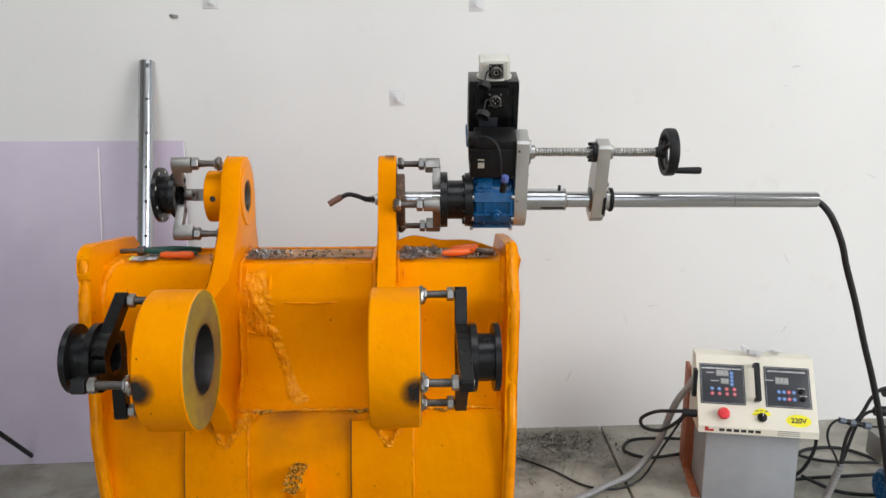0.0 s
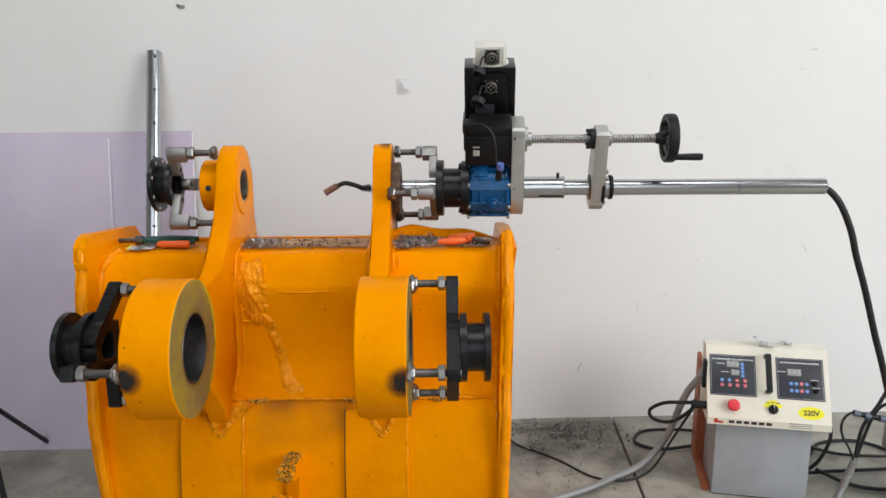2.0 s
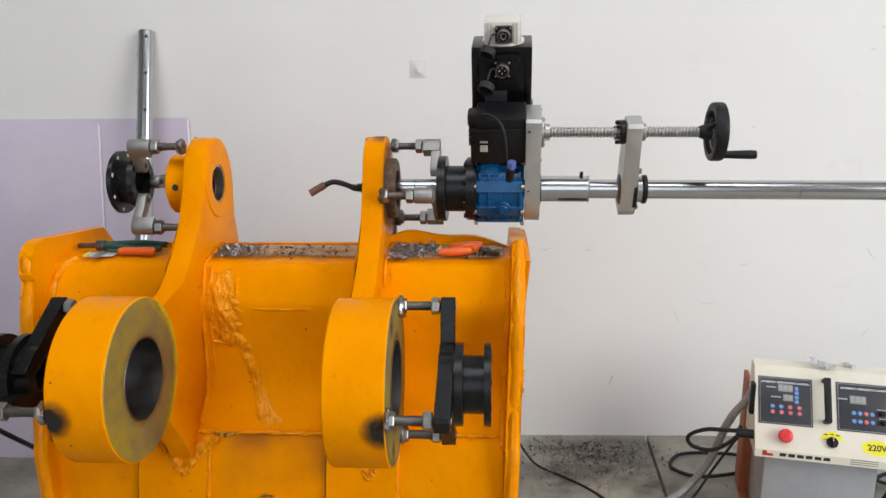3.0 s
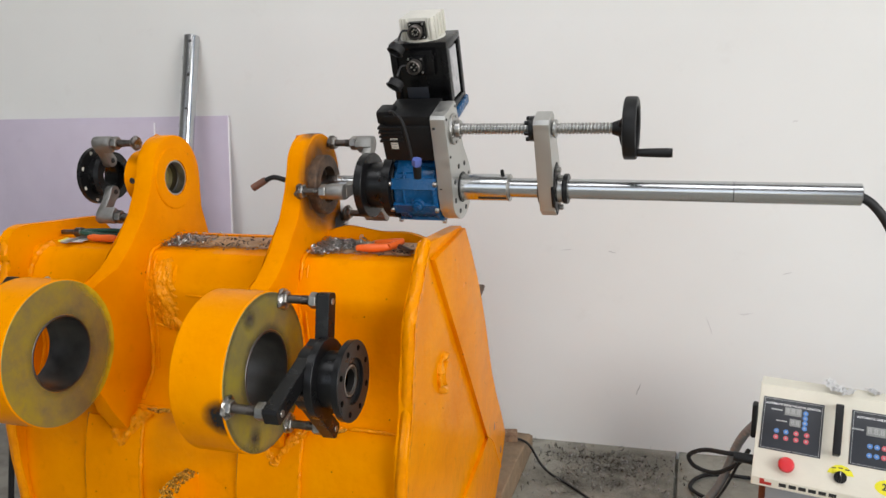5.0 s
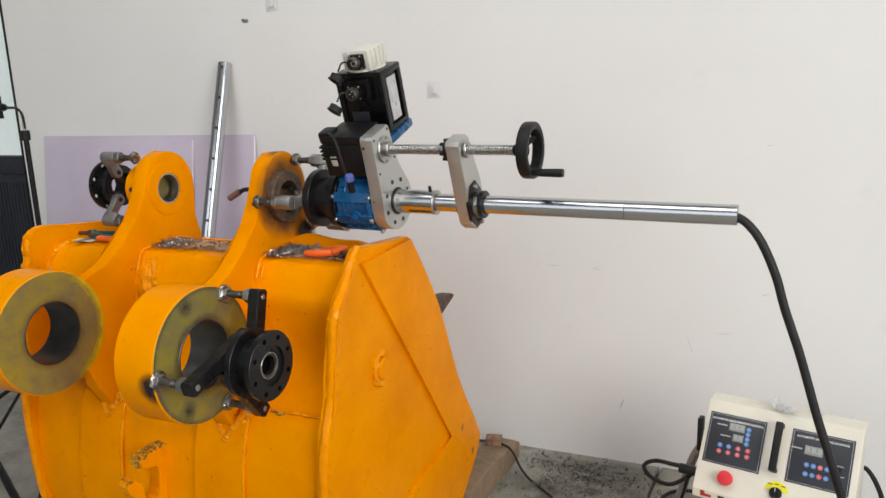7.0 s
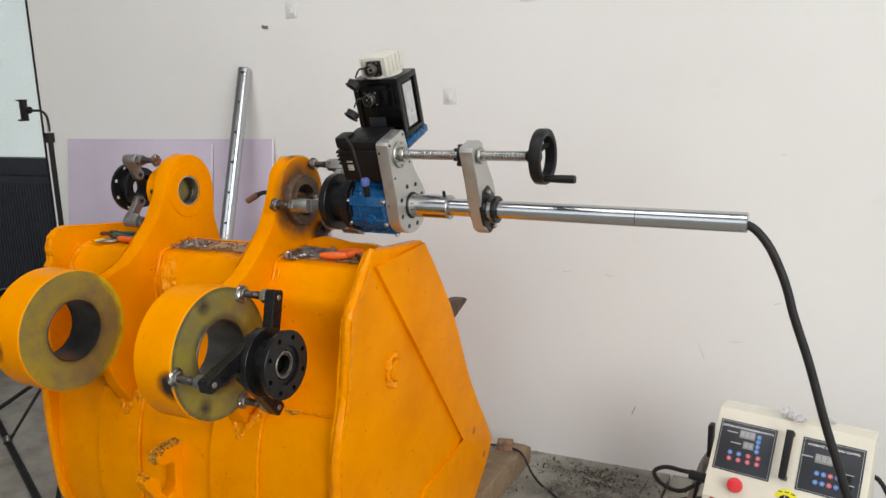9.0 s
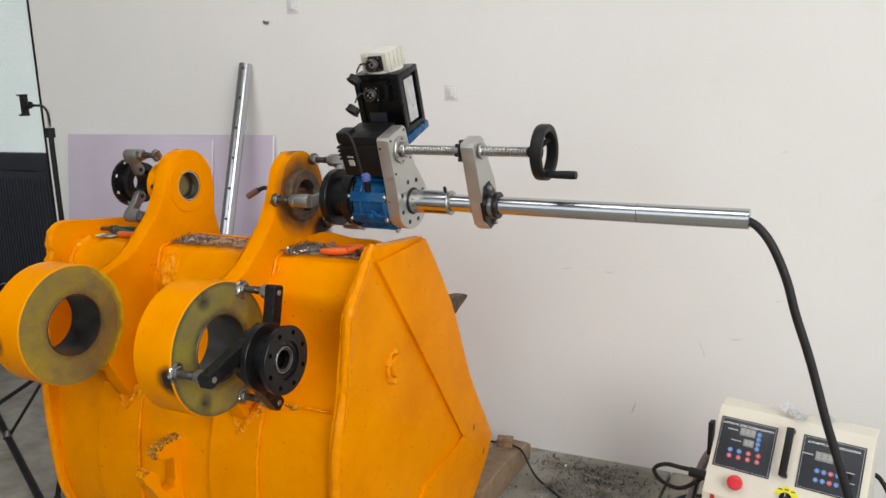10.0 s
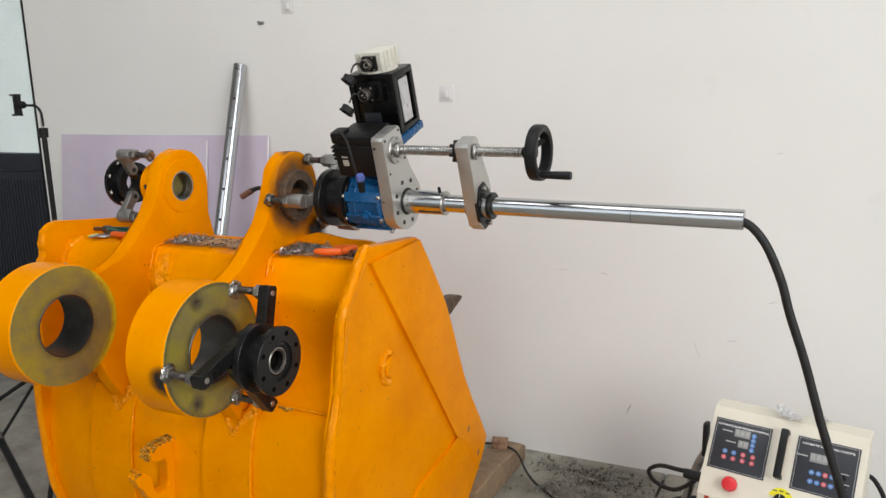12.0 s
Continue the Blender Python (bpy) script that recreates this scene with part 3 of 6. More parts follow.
def smooth_outline(pts, n=3, rough=0.0, seed=0, lim=99):
    rnd = random.Random(seed)
    out = []
    for i, a in enumerate(pts):
        b = pts[(i + 1) % len(pts)]
        for k in range(n):
            t = k / n
            j = rough if i < lim else 0
            out.append((a[0] + (b[0] - a[0]) * t + rnd.uniform(-j, j), a[1] + (b[1] - a[1]) * t + rnd.uniform(-j, j) * 0.5))
    return out


def side_plate(top_x, low_x, thick, seed, outline=SIDE):
    """A flame-cut side plate that narrows a little downwards."""
    bm = B(prism(smooth_outline(outline, 4, 0.004, seed, 8), 0, thick, 0.004))
    for v in bm.verts:
        k = min(1.0, max(0.0, (1.06 - v.co.z) / 0.62))
        v.co.x += top_x + (low_x - top_x) * k
    return bm


part("side_plate", side_plate(0.165, 0.143, 0.030, 3), "yellow", bucket)
SIDE_FAR = [(1.872, 1.074), (1.838, 1.070), (1.815, 1.052), (1.803, 1.020), (1.800, 0.985)] + SIDE[3:]
part("side_plate", side_plate(-0.890, -0.829, 0.030, 5, SIDE_FAR), "yellow", bucket)

SHELL = [(2.02, 1.022), (1.96, 1.02), (1.90, 1.017), (1.885, 1.012), (1.872, 0.995), (1.852, 0.955), (1.843, 0.926), (1.848, 0.87), (1.850, 0.80), (1.836, 0.735), (1.800, 0.690), (1.774, 0.660)]
LOWER = [(1.825, 0.664), (1.785, 0.667), (1.752, 0.650), (1.732, 0.60), (1.712, 0.52), (1.703, 0.42), (1.712, 0.31), (1.755, 0.20), (1.845, 0.105), (1.99, 0.05), (2.2, 0.03), (2.4, 0.06), (2.56, 0.16)]


def sheet(prof, x0, x1, thick, nx=2, ripple=0.0, seed=0, bevel=0.0):
    """A bent plate: a (y, z) line with thickness behind it."""
    def make(bm):
        fine = [(q.x, q.y) for q in glide([(a, b, 0) for a, b in prof], 4)]
        rows = []
        for i in range(nx + 1):
            x = x0 + (x1 - x0) * i / nx
            rows.append([bm.verts.new((x, y + ripple * noise.noise((x * 5, y * 4 + z * 5, seed)), z + ripple * 0.4 * noise.noise((x * 6, z * 7, seed + 4)))) for y, z in fine])
        back = [[bm.verts.new((v.co.x, v.co.y + thick, v.co.z - thick * 0.35)) for v in r] for r in rows]
        k = len(fine)
        for g, flip in ((rows, False), (back, True)):
            for a, b in zip(g, g[1:]):
                for j in range(k - 1):
                    f = (a[j], b[j], b[j + 1], a[j + 1])
                    bm.faces.new(f[::-1] if flip else f)
        for j in range(k - 1):
            bm.faces.new((rows[0][j], rows[0][j + 1], back[0][j + 1], back[0][j]))
            bm.faces.new((rows[-1][j], back[-1][j], back[-1][j + 1], rows[-1][j + 1]))
        for i in range(nx):
            bm.faces.new((rows[i][0], back[i][0], back[i + 1][0], rows[i + 1][0]))
            bm.faces.new((rows[i][-1], rows[i + 1][-1], back[i + 1][-1], back[i][-1]))
    return make


part("back_plate", B(sheet(SHELL, -0.876, 0.167, 0.016, 40, 0.006, 2)), "yellow", bucket)
part("wrapper_plate", B(sheet(LOWER, -0.832, 0.147, 0.016, 40, 0.007, 9)), "yellow", bucket)
PROUD = [(y - 0.011, z) for y, z in LOWER[2:10]]
part("wear_strip", B(sheet(PROUD, -0.632, -0.480, 0.014, 8, 0.003, 21)), "yellow", bucket, "proud wear strip")
part("wear_strip", B(sheet(PROUD, -0.226, -0.076, 0.014, 8, 0.003, 22)), "yellow", bucket, "proud wear strip")
part("top_lip", B(prism([(2.02, 0.98), (2.034, 0.98), (2.034, 1.03), (2.02, 1.03)], -0.88, -0.556, 0.002),
                  prism([(2.02, 0.98), (2.034, 0.98), (2.034, 1.03), (2.02, 1.03)], -0.518, -0.156, 0.002)), "yellow", bucket)


def curled_lip(bm):
    """The bent-up edge behind the ear, higher at the middle."""
    a = []
    for i in range(25):
        t = i / 24
        x = -0.114 + 0.281 * t
        h = 1.02 + 0.036 * (1 - t) ** 0.7 * min(1, 0.7 + 2 * t) + 0.004 * math.sin(11 * t)
        y = 2.03 + 0.03 * math.sin(3.0 * t)
        a.append([bm.verts.new((x, y + dy, z)) for dy, z in ((0, 0.97), (-0.012, 1.01), (0.0, h), (0.014, h), (0.014, 0.97))])
    for p, q in zip(a, a[1:]):
        for j in range(5):
            bm.faces.new((p[j], p[(j + 1) % 5], q[(j + 1) % 5], q[j]))
    bm.faces.new(a[0])
    bm.faces.new(a[-1][::-1])


part("curled_lip", B(curled_lip), "yellow", bucket)
part("mouth_edge", B(prism(smooth_outline([(2.32, 0.800), (2.44, 0.796), (2.48, 0.790), (2.502, 0.780), (2.490, 0.770), (2.458, 0.762), (2.435, 0.752), (2.40, 0.742), (2.33, 0.75)], 3, 0.003, 6), 0.125, 0.158, 0.002)), "darkrust", bucket, "bare jagged steel edge")

# ribs on the right side plate
RIB = [(1.885, 1.02), (2.402, 0.338), (2.123, 0.312)]


def side_rib(bm):
    a = [(1.864, 1.03), (2.122, 1.042), (2.303, 0.81), (2.445, 0.53), (2.645, 0.235), (2.55, 0.14), (2.40, 0.05), (2.2, 0.02), (2.0, 0.04), (1.96, 0.16),
         (2.123, 0.31), (2.402, 0.338)]
    prism(smooth_outline(a, 3, 0.0015, 8), 0.0, 0.017, 0.007)(bm)
    for v in bm.verts:
        k = min(1.0, max(0.0, (1.06 - v.co.z) / 0.62))
        v.co.x += 0.190 + (0.168 - 0.190) * k


part("doubler_plate", B(side_rib), "yellow", bucket, "welded doubler plate on the side")
part("boss_scar", B(bead([(1.958 + 0.034 * math.cos(radians(a)), 0.733 + 0.040 * math.sin(radians(a)), 0) for a in (70, 100, 130, 160, 190, 220, 250)], 0.0105, 4, 0, 0.7)), "weld", bucket, "ragged crescent of painted weld")
bpy.data.objects["boss_scar"].matrix_basis = Matrix(((0, 0, 1, 0.187), (1, 0, 0, 0), (0, 1, 0, 0), (0, 0, 0, 1)))
part("round_pad", B(lathe([(0.174, 0), (0.174, 0.030), (0.193, 0.030), (0.198, 0.026), (0.1985, 0)], 1.962, 0.733, 28)), "yellow", bucket)

for sy, sz in ((2.478, 0.335), (2.560, 0.212)):
    part("slot", B(rod(0.1835, 0.1852, 0, 0, 0.0075, 16, 0.0004)), "ink", bucket, "small dark slot").matrix_basis = Matrix.Translation((0, sy, sz)) @ Matrix.Rotation(radians(-24), 4, "X") @ Matrix.Diagonal((1, 0.8, 1.7, 1))
part("weld_seam", B(bead([(0.185, 2.39, 0.345), (0.185, 2.45, 0.30), (0.185, 2.52, 0.20), (0.185, 2.56, 0.15)], 0.0022, 61)), "yellow", bucket)
# rolled and battered front edges of the side plates
for tx, lx, sd, line in ((0.181, 0.159, 63, SIDE[0:11]), (-0.876, -0.815, 64, SIDE_FAR[2:13])):
    part("edge_bead", B(tube([(tx + (lx - tx) * min(1, max(0, (1.06 - z) / 0.62)), y + 0.0105, z) for y, z in line], lambda t: 0.0148 * min(1.0, 0.75 + 4 * t), 12, 9, None, True, 0.08, sd)), "edge", bucket, "battered glossy painted edge")

# pin ears
EAR = [(2.021 + 0.096 * math.cos(radians(a)), 1.174 + 0.105 * math.sin(radians(a))) for a in range(-8, 150, 8)]
LOW = (1.597, 0.868)
EAR += [(1.932, 1.202), (1.915, 1.162), (1.882, 1.107), (1.826, 1.050), (1.770, 1.007), (1.72, 0.985)]
EAR += [(LOW[0] + 0.152 * math.cos(radians(a)), LOW[1] + 0.152 * math.sin(radians(a))) for a in range(44, -62, -10)]
EAR += [(1.690, 0.69), (1.735, 0.618), (1.77, 0.60), (1.83, 0.65), (1.87, 0.85), (1.95, 0.97), (2.135, 0.985), (2.128, 1.02), (2.112, 1.08)]
AXIS = (2.006, 1.163)


def plate_with_hole(pts, x0, x1, cy, cz, r, bevel=0.004, n=48):
    """An extruded outline with a round bore through it."""
    def make(bm):
        loops = []
        for x in (x0, x1):
            o = [bm.verts.new((x, y, z)) for y, z in pts]
            h = [bm.verts.new((x, cy + r * math.cos(2 * math.pi * i / n), cz + r * math.sin(2 * math.pi * i / n))) for i in range(n)]
            es = [bm.edges.new((l[i], l[(i + 1) % len(l)])) for l in (o, h) for i in range(len(l))]
            bmesh.ops.triangle_fill(bm, use_beauty=True, edges=es)
            loops.append((o, h))
        for k in (0, 1):
            a, b = loops[0][k], loops[1][k]
            for i in range(len(a)):
                j = (i + 1) % len(a)
                bm.faces.new((a[i], a[j], b[j], b[i]))
        if bevel > 0:
            es = [e for e in bm.edges if len(e.link_faces) == 2 and e.calc_face_angle(0) > 0.9]
            bmesh.ops.bevel(bm, geom=es, offset=bevel, segments=2, affect="EDGES", profile=0.6, clamp_overlap=True)
    return make


def ear(x0, x1, boss0, boss1, face_x, axis):
    ear_bm = B(plate_with_hole(EAR, x0, x1, axis[0], axis[1], 0.044, 0.003))
    if boss1 < x1:
        for v in ear_bm.verts:
            near = min(1.0, max(0.0, (0.20 - math.hypot(v.co.y - LOW[0], v.co.z - LOW[1])) / 0.045))
            if v.co.x > x1 - 0.006 and v.co.y < 1.80:
                v.co.x += (boss1 - 0.0005 - x1) * near
    e = part("pin_ear", ear_bm, "yellow", bucket, "thick ear plate with a bored pin hole")
    part("bore_liner", B(ring(x0 - 0.001, x1 + 0.001, axis[0], axis[1], 0.0445, 0.0395, 48)), "steel", e, "machined steel bore")
    b = part("pin_boss", B(ring(boss0, boss1, LOW[0], LOW[1], 0.155, 0.080, 96, 0.003)), "yellow", bucket, "large round pin boss")
    f0 = boss1 if face_x > 0 else boss0
    part("boss_face", B(ring(f0 - 0.0012, f0 + 0.0012, LOW[0], LOW[1], 0.1525, 0.081, 96, 0.0006)), "face", b, "bare olive-tinted machined face")
    part("boss_bore", B(ring(boss0 - 0.002, boss1 + 0.002, LOW[0], LOW[1], 0.0805, 0.0765, 96, 0.001)), "bore", b, "dark honed steel bore")


FAR_AXIS = (2.013, 1.174)
ear(-0.562, -0.514, -0.640, -0.536, 1, FAR_AXIS)
ear(-0.161, -0.114, -0.165, -0.057, 1, AXIS)
part("ear_pad", B(ring(-0.516, -0.5105, *FAR_AXIS, 0.078, 0.0445, 20, 0.002)), "yellow", bucket, "raised pad round the pin hole", False)
part("ear_collar", B(ring(-0.611, -0.563, *FAR_AXIS, 0.068, 0.043, 56, 0.002)), "yellow", bucket, "yellow collar with a cross hole")
part("plug_disc", B(ring(-0.566, -0.561, *FAR_AXIS, 0.0425, 0.008, 48)), "face", bucket, "olive disc with a small centre hole")
part("bore_step", B(ring(-0.547, -0.533, *FAR_AXIS, 0.040, 0.035, 48)), "bore", bucket)
part("cross_hole", B(rod(-0.0005, 0.0015, 0, 0, 0.0075, 16, 0.0004)), "ink", bucket)
bpy.data.objects["cross_hole"].matrix_basis = Matrix.Translation((-0.587, FAR_AXIS[0] - 0.0672, FAR_AXIS[1] + 0.002)) @ Matrix.Rotation(radians(-90), 4, "Z")
part("rusty_ring", B(ring(-0.115, -0.092, AXIS[0], AXIS[1], 0.069, 0.043, 56, 0.003)), "darkrust", bucket, "rust-brown weld build-up ring")

# welds and gussets
def tip_weld(xa, seed):
    """Crusty weld laid in several ragged passes round an ear's lower tip."""
    rnd = random.Random(seed)
    for k in range(5):
        d, j = 0.0045 * k, lambda: rnd.uniform(-0.003, 0.003)
        pts = [(xa - 0.056 - d + j(), 1.748, 0.666 + j()), (xa - 0.044 - d + j(), 1.734 + 0.0012 * k, 0.638 + j()), (xa - 0.022 + j(), 1.722 + 0.0012 * k, 0.602 - 0.8 * d),
               (xa - 0.004 + j(), 1.726 + 0.0012 * k, 0.618 - d + j()), (xa + 0.016 + d + j(), 1.738 + 0.0012 * k, 0.648 + j()), (xa + 0.036 + d + j(), 1.748, 0.669 + j())]
        part("weld_seam", B(bead(pts, 0.0070 - 0.0005 * k, seed + k, 0, 1.1)), "weld", bucket, "crusty painted weld round the ear tip")


for s, (xa, xb) in enumerate(((-0.514, -0.502), (-0.114, -0.102))):
    part("weld_seam", B(bead([(xa + 0.002, 1.790, 0.675), (xa + 0.003, 1.836, 0.735), (xa + 0.003, 1.849, 0.82), (xa + 0.003, 1.848, 0.90), (xa + 0.004, 1.874, 1.0), (xa + 0.004, 1.912, 1.022), (xa + 0.004, 2.02, 1.028)], 0.0048, 11 + s, 0, 0.25)), "edge", bucket)
    part("weld_seam", B(bead([(xa + 0.018, 1.838, 0.735), (xa + 0.018, 1.851, 0.82), (xa + 0.018, 1.849, 0.90), (xa + 0.019, 1.873, 0.995), (xa + 0.018, 1.914, 1.017)], 0.0032, 15 + s, 0, 0.15)), "edge", bucket)
    part("weld_seam", B(bead([(xa - 0.055, 1.80, 0.62), (xa - 0.055, 1.815, 0.82), (xa - 0.055, 1.872, 1.0), (xa - 0.055, 1.91, 1.022), (xa - 0.055, 2.02, 1.028)], 0.009, 21 + s)), "edge", bucket)
    tip_weld(xa, 31 + 7 * s)
part("weld_seam", B(bead([(-0.835, 1.772, 0.667), (-0.6, 1.772, 0.667), (-0.3, 1.772, 0.667), (0.135, 1.772, 0.667)], 0.0042, 41, 20, 0.7)), "weld", bucket)
part("weld_seam", B(bead([(0.160, 1.885, 1.03), (0.158, 1.858, 0.97), (0.156, 1.838, 0.90), (0.153, 1.848, 0.80), (0.148, 1.808, 0.70), (0.144, 1.755, 0.64)], 0.009, 42)), "edge", bucket)
part("weld_seam", B(bead([(-0.812, 1.905, 1.022), (-0.838, 1.875, 1.00), (-0.850, 1.852, 0.95), (-0.848, 1.840, 0.90), (-0.840, 1.850, 0.80), (-0.829, 1.808, 0.70), (-0.820, 1.755, 0.63)], 0.010, 43)), "edge", bucket)
part("weld_seam", B(bead([(-0.40, 1.845, 0.925), (-0.33, 1.842, 0.924), (-0.26, 1.846, 0.926)], 0.0035, 44, 12)), "edge", bucket)


def crust_patch(line, height, seed, across=9):
    """A rough painted weld build-up: (x, z, half width) along the back plate."""
    def face_y(z):
        p = SHELL[4:]
        for (y0, z0), (y1, z1) in zip(p, p[1:]):
            if z1 <= z <= z0:
                return y0 + (y1 - y0) * (z0 - z) / (z0 - z1)
        return p[-1][0] if z < p[-1][1] else p[0][0]

    def make(bm):
        fine = glide(line, 30)
        rows = []
        for i, q in enumerate(fine):
            end = min(1.0, 6 * min(i, len(fine) - 1 - i) / len(fine))
            row = []
            for k in range(across):
                u = 2 * k / (across - 1) - 1
                x, z = q.x + u * q.z * (1 + 0.35 * noise.noise((i * 0.14, seed, k * 0.1))), q.y + 0.3 * u * q.z
                lump = 0.6 + 0.8 * noise.noise((x * 42 + z * 12, z * 26, seed)) + 0.45 * noise.noise((x * 120, z * 60, seed + 3)) + 0.2 * noise.noise((x * 300, z * 180, seed + 5))
                row.append(bm.verts.new((x, face_y(z) + 0.004 - (height * lump * (1 - u * u) + 0.0035) * (0.3 + 0.7 * end), z)))
            rows.append(row)
        for a, b in zip(rows, rows[1:]):
            for k in range(across - 1):
                bm.faces.new((a[k], a[k + 1], b[k + 1], b[k]))
    return make


part("weld_scar", B(crust_patch([(-0.474, 1.0, 0.026), (-0.468, 0.96, 0.034), (-0.464, 0.92, 0.036), (-0.462, 0.885, 0.034), (-0.455, 0.855, 0.022), (-0.447, 0.835, 0.010)], 0.010, 3, 33)), "weld", bucket, "rough patch of old painted weld")
part("weld_scar", B(crust_patch([(-0.452, 0.872, 0.008), (-0.438, 0.855, 0.013), (-0.425, 0.83, 0.016), (-0.41, 0.79, 0.013), (-0.395, 0.745, 0.012), (-0.378, 0.70, 0.018), (-0.35, 0.676, 0.022)], 0.010, 7, 21)), "weld", bucket, "diagonal ridge of painted weld")
part("weld_scar", B(crust_patch([(-0.50, 0.85, 0.004), (-0.47, 0.843, 0.006), (-0.445, 0.838, 0.005)], 0.006, 9, 11)), "weld", bucket, "short ridge of painted weld")
part("paint_run", B(crust_patch([(-0.435, 0.995, 0.006), (-0.435, 0.97, 0.006), (-0.436, 0.945, 0.005)], 0.006, 5, 13)), "yellow", bucket)
for x in (-0.634, -0.228):
    part("dirty_gap", B(tube([(x, 1.744, 0.652), (x, 1.726, 0.60), (x, 1.706, 0.52), (x, 1.697, 0.42), (x, 1.706, 0.31), (x, 1.749, 0.20)], 0.0019, 8, 8)), "gap", bucket, "dark dirty gap beside the strip")
for i, x in enumerate((-0.480, -0.076)):
    part("weld_seam", B(bead([(x, 1.745, 0.650), (x, 1.726, 0.60), (x, 1.706, 0.52), (x, 1.697, 0.42), (x, 1.706, 0.31), (x, 1.749, 0.20)], 0.005, 50 + i)), "edge", bucket)

for i, (px, pw) in enumerate(((-0.455, 0.030), (-0.205, 0.030), (0.0, 0.02), (-0.70, 0.02))):
    part("dirt_pocket", B(bead([(px - pw, 1.770, 0.666), (px, 1.765, 0.664), (px + pw, 1.770, 0.666)], 0.004, 70 + i, 6, 0.9)), "slag", bucket, "dark dirt caught on the seam")



def plate_film(prof, ripple, seed, x0, x1, i0, i1):
    """A film that follows a bent plate between two places on its profile."""
    bm = bmesh.new()
    lay = bm.verts.layers.float.new("soot")
    fine = [(q.x, q.y) for q in glide([(a, b, 0) for a, b in prof], 4)][i0:i1 + 1]
    rows = []
    for i in range(61):
        x = x0 + (x1 - x0) * i / 60
        row = []
        for j, (y, z) in enumerate(fine):
            t = j / (len(fine) - 1)
            v = bm.verts.new((x, y + ripple * noise.noise((x * 5, y * 4 + z * 5, seed)) - 0.0016, z + ripple * 0.4 * noise.noise((x * 6, z * 7, seed + 4))))
            v[lay] = (1 - t) ** 1.2 * min(1.0, 5 * min(i, 60 - i) / 60) * (0.45 + 0.8 * noise.noise((x * 9, z * 12, seed + 2)))
            row.append(v)
        rows.append(row)
    for a, b in zip(rows, rows[1:]):
        for j in range(len(fine) - 1):
            bm.faces.new((a[j], b[j], b[j + 1], a[j + 1]))
    return bm


part("seam_grime", plate_film(LOWER, 0.007, 9, -0.50, -0.17, 5, 19), "seam_grime", bucket, "brown greasy grime below the seam")
part("seam_grime", plate_film(LOWER, 0.007, 9, -0.82, -0.60, 5, 18), "seam_grime", bucket, "brown greasy grime below the seam")

# lifting hook on the wrapper plate
HOOK = [(1.752, 0.55), (1.725, 0.545), (1.696, 0.544), (1.671, 0.543), (1.647, 0.536), (1.637, 0.526), (1.643, 0.513), (1.657, 0.504), (1.681, 0.5), (1.689, 0.49), (1.687, 0.435), (1.677, 0.417), (1.657, 0.415),
        (1.643, 0.431), (1.641, 0.458), (1.635, 0.475), (1.62, 0.488), (1.602, 0.489), (1.594, 0.479), (1.6, 0.459), (1.614, 0.44), (1.629, 0.41), (1.657, 0.38), (1.697, 0.355), (1.752, 0.345)]
HOOK_TURN = Matrix.Translation((-0.330, 1.74, 0)) @ Matrix.Rotation(radians(-8), 4, "Z") @ Matrix.Translation((0.330, -1.74, 0))
hook = part("lifting_hook", B(prism(HOOK, -0.368, -0.330, 0.004, HOOK_TURN)), "yellow", bucket, "flame-cut lifting hook", False)


def slag_crust(lines, width, size, seed, per=150):
    """Loose grains of slag fused along a flame-cut edge."""
    rnd = random.Random(seed)
    bm = bmesh.new()
    for pts in lines:
        line = glide([(0, y, z) for y, z in pts], 8)
        for a, b in zip(line, line[1:]):
            for _ in range(max(1, int((b - a).length * per * 8 * width / 0.038))):
                q = HOOK_TURN @ (a.lerp(b, rnd.random()) + Vector((rnd.uniform(*width_x), rnd.gauss(0, 0.002), rnd.gauss(0, 0.002))))
                r = size * rnd.uniform(0.5, 1.3)
                m = Matrix.Translation(q) @ Euler((rnd.uniform(0, 6), rnd.uniform(0, 6), 0)).to_matrix().to_4x4() @ Matrix.Diagonal((r, r * rnd.uniform(0.5, 1), r * rnd.uniform(0.5, 1), 1))
                bmesh.ops.create_icosphere(bm, subdivisions=1, radius=1.0, matrix=m)
    return bm


width_x = (-0.369, -0.331)
tagged(part("hook_weld", slag_crust([[HOOK[k] for k in (1, 2, 3, 4, 5, 6)]], 0.052, 0.0050, 7), "slag", hook, "crumbly brown slag crust"), "crumbly brown slag crust", kind="stuff")
tagged(part("hook_weld", slag_crust([[HOOK[k] for k in (16, 17, 18)]], 0.034, 0.0042, 9), "slag", hook, "crumbly brown slag crust"), "crumbly brown slag crust", kind="stuff")


def soot_patch(cx, lo, hi, r, axis_n):
    """A thin soot film that hugs the boss around a burnt weld."""
    bm = bmesh.new()
    lay = bm.verts.layers.float.new("soot")
    grid = []
    n = 22
    for i in range(n + 1):
        row = []
        for j in range(n + 1):
            u, w = (i / n * 2 - 1), (j / n * 2 - 1)
            x = min(max(cx + u * r, lo), hi)
            a = axis_n + w * r / 0.155
            v = bm.verts.new((x, LOW[0] + 0.1562 * math.cos(a), LOW[1] + 0.1562 * math.sin(a)))
            v[lay] = 1.5 * max(0.0, 1.0 - math.hypot(u, w)) ** 1.3
            row.append(v)
        grid.append(row)
    for a, b in zip(grid, grid[1:]):
        for j in range(n):
            bm.faces.new((a[j], b[j], b[j + 1], a[j + 1]))
    return bm


part("scorch_mark", soot_patch(-0.062, -0.164, -0.0595, 0.046, radians(189)), "soot", bucket, "black weld scorch")
part("scorch_mark", soot_patch(-0.630, -0.6375, -0.54, 0.044, radians(184)), "soot", bucket, "black weld scorch")


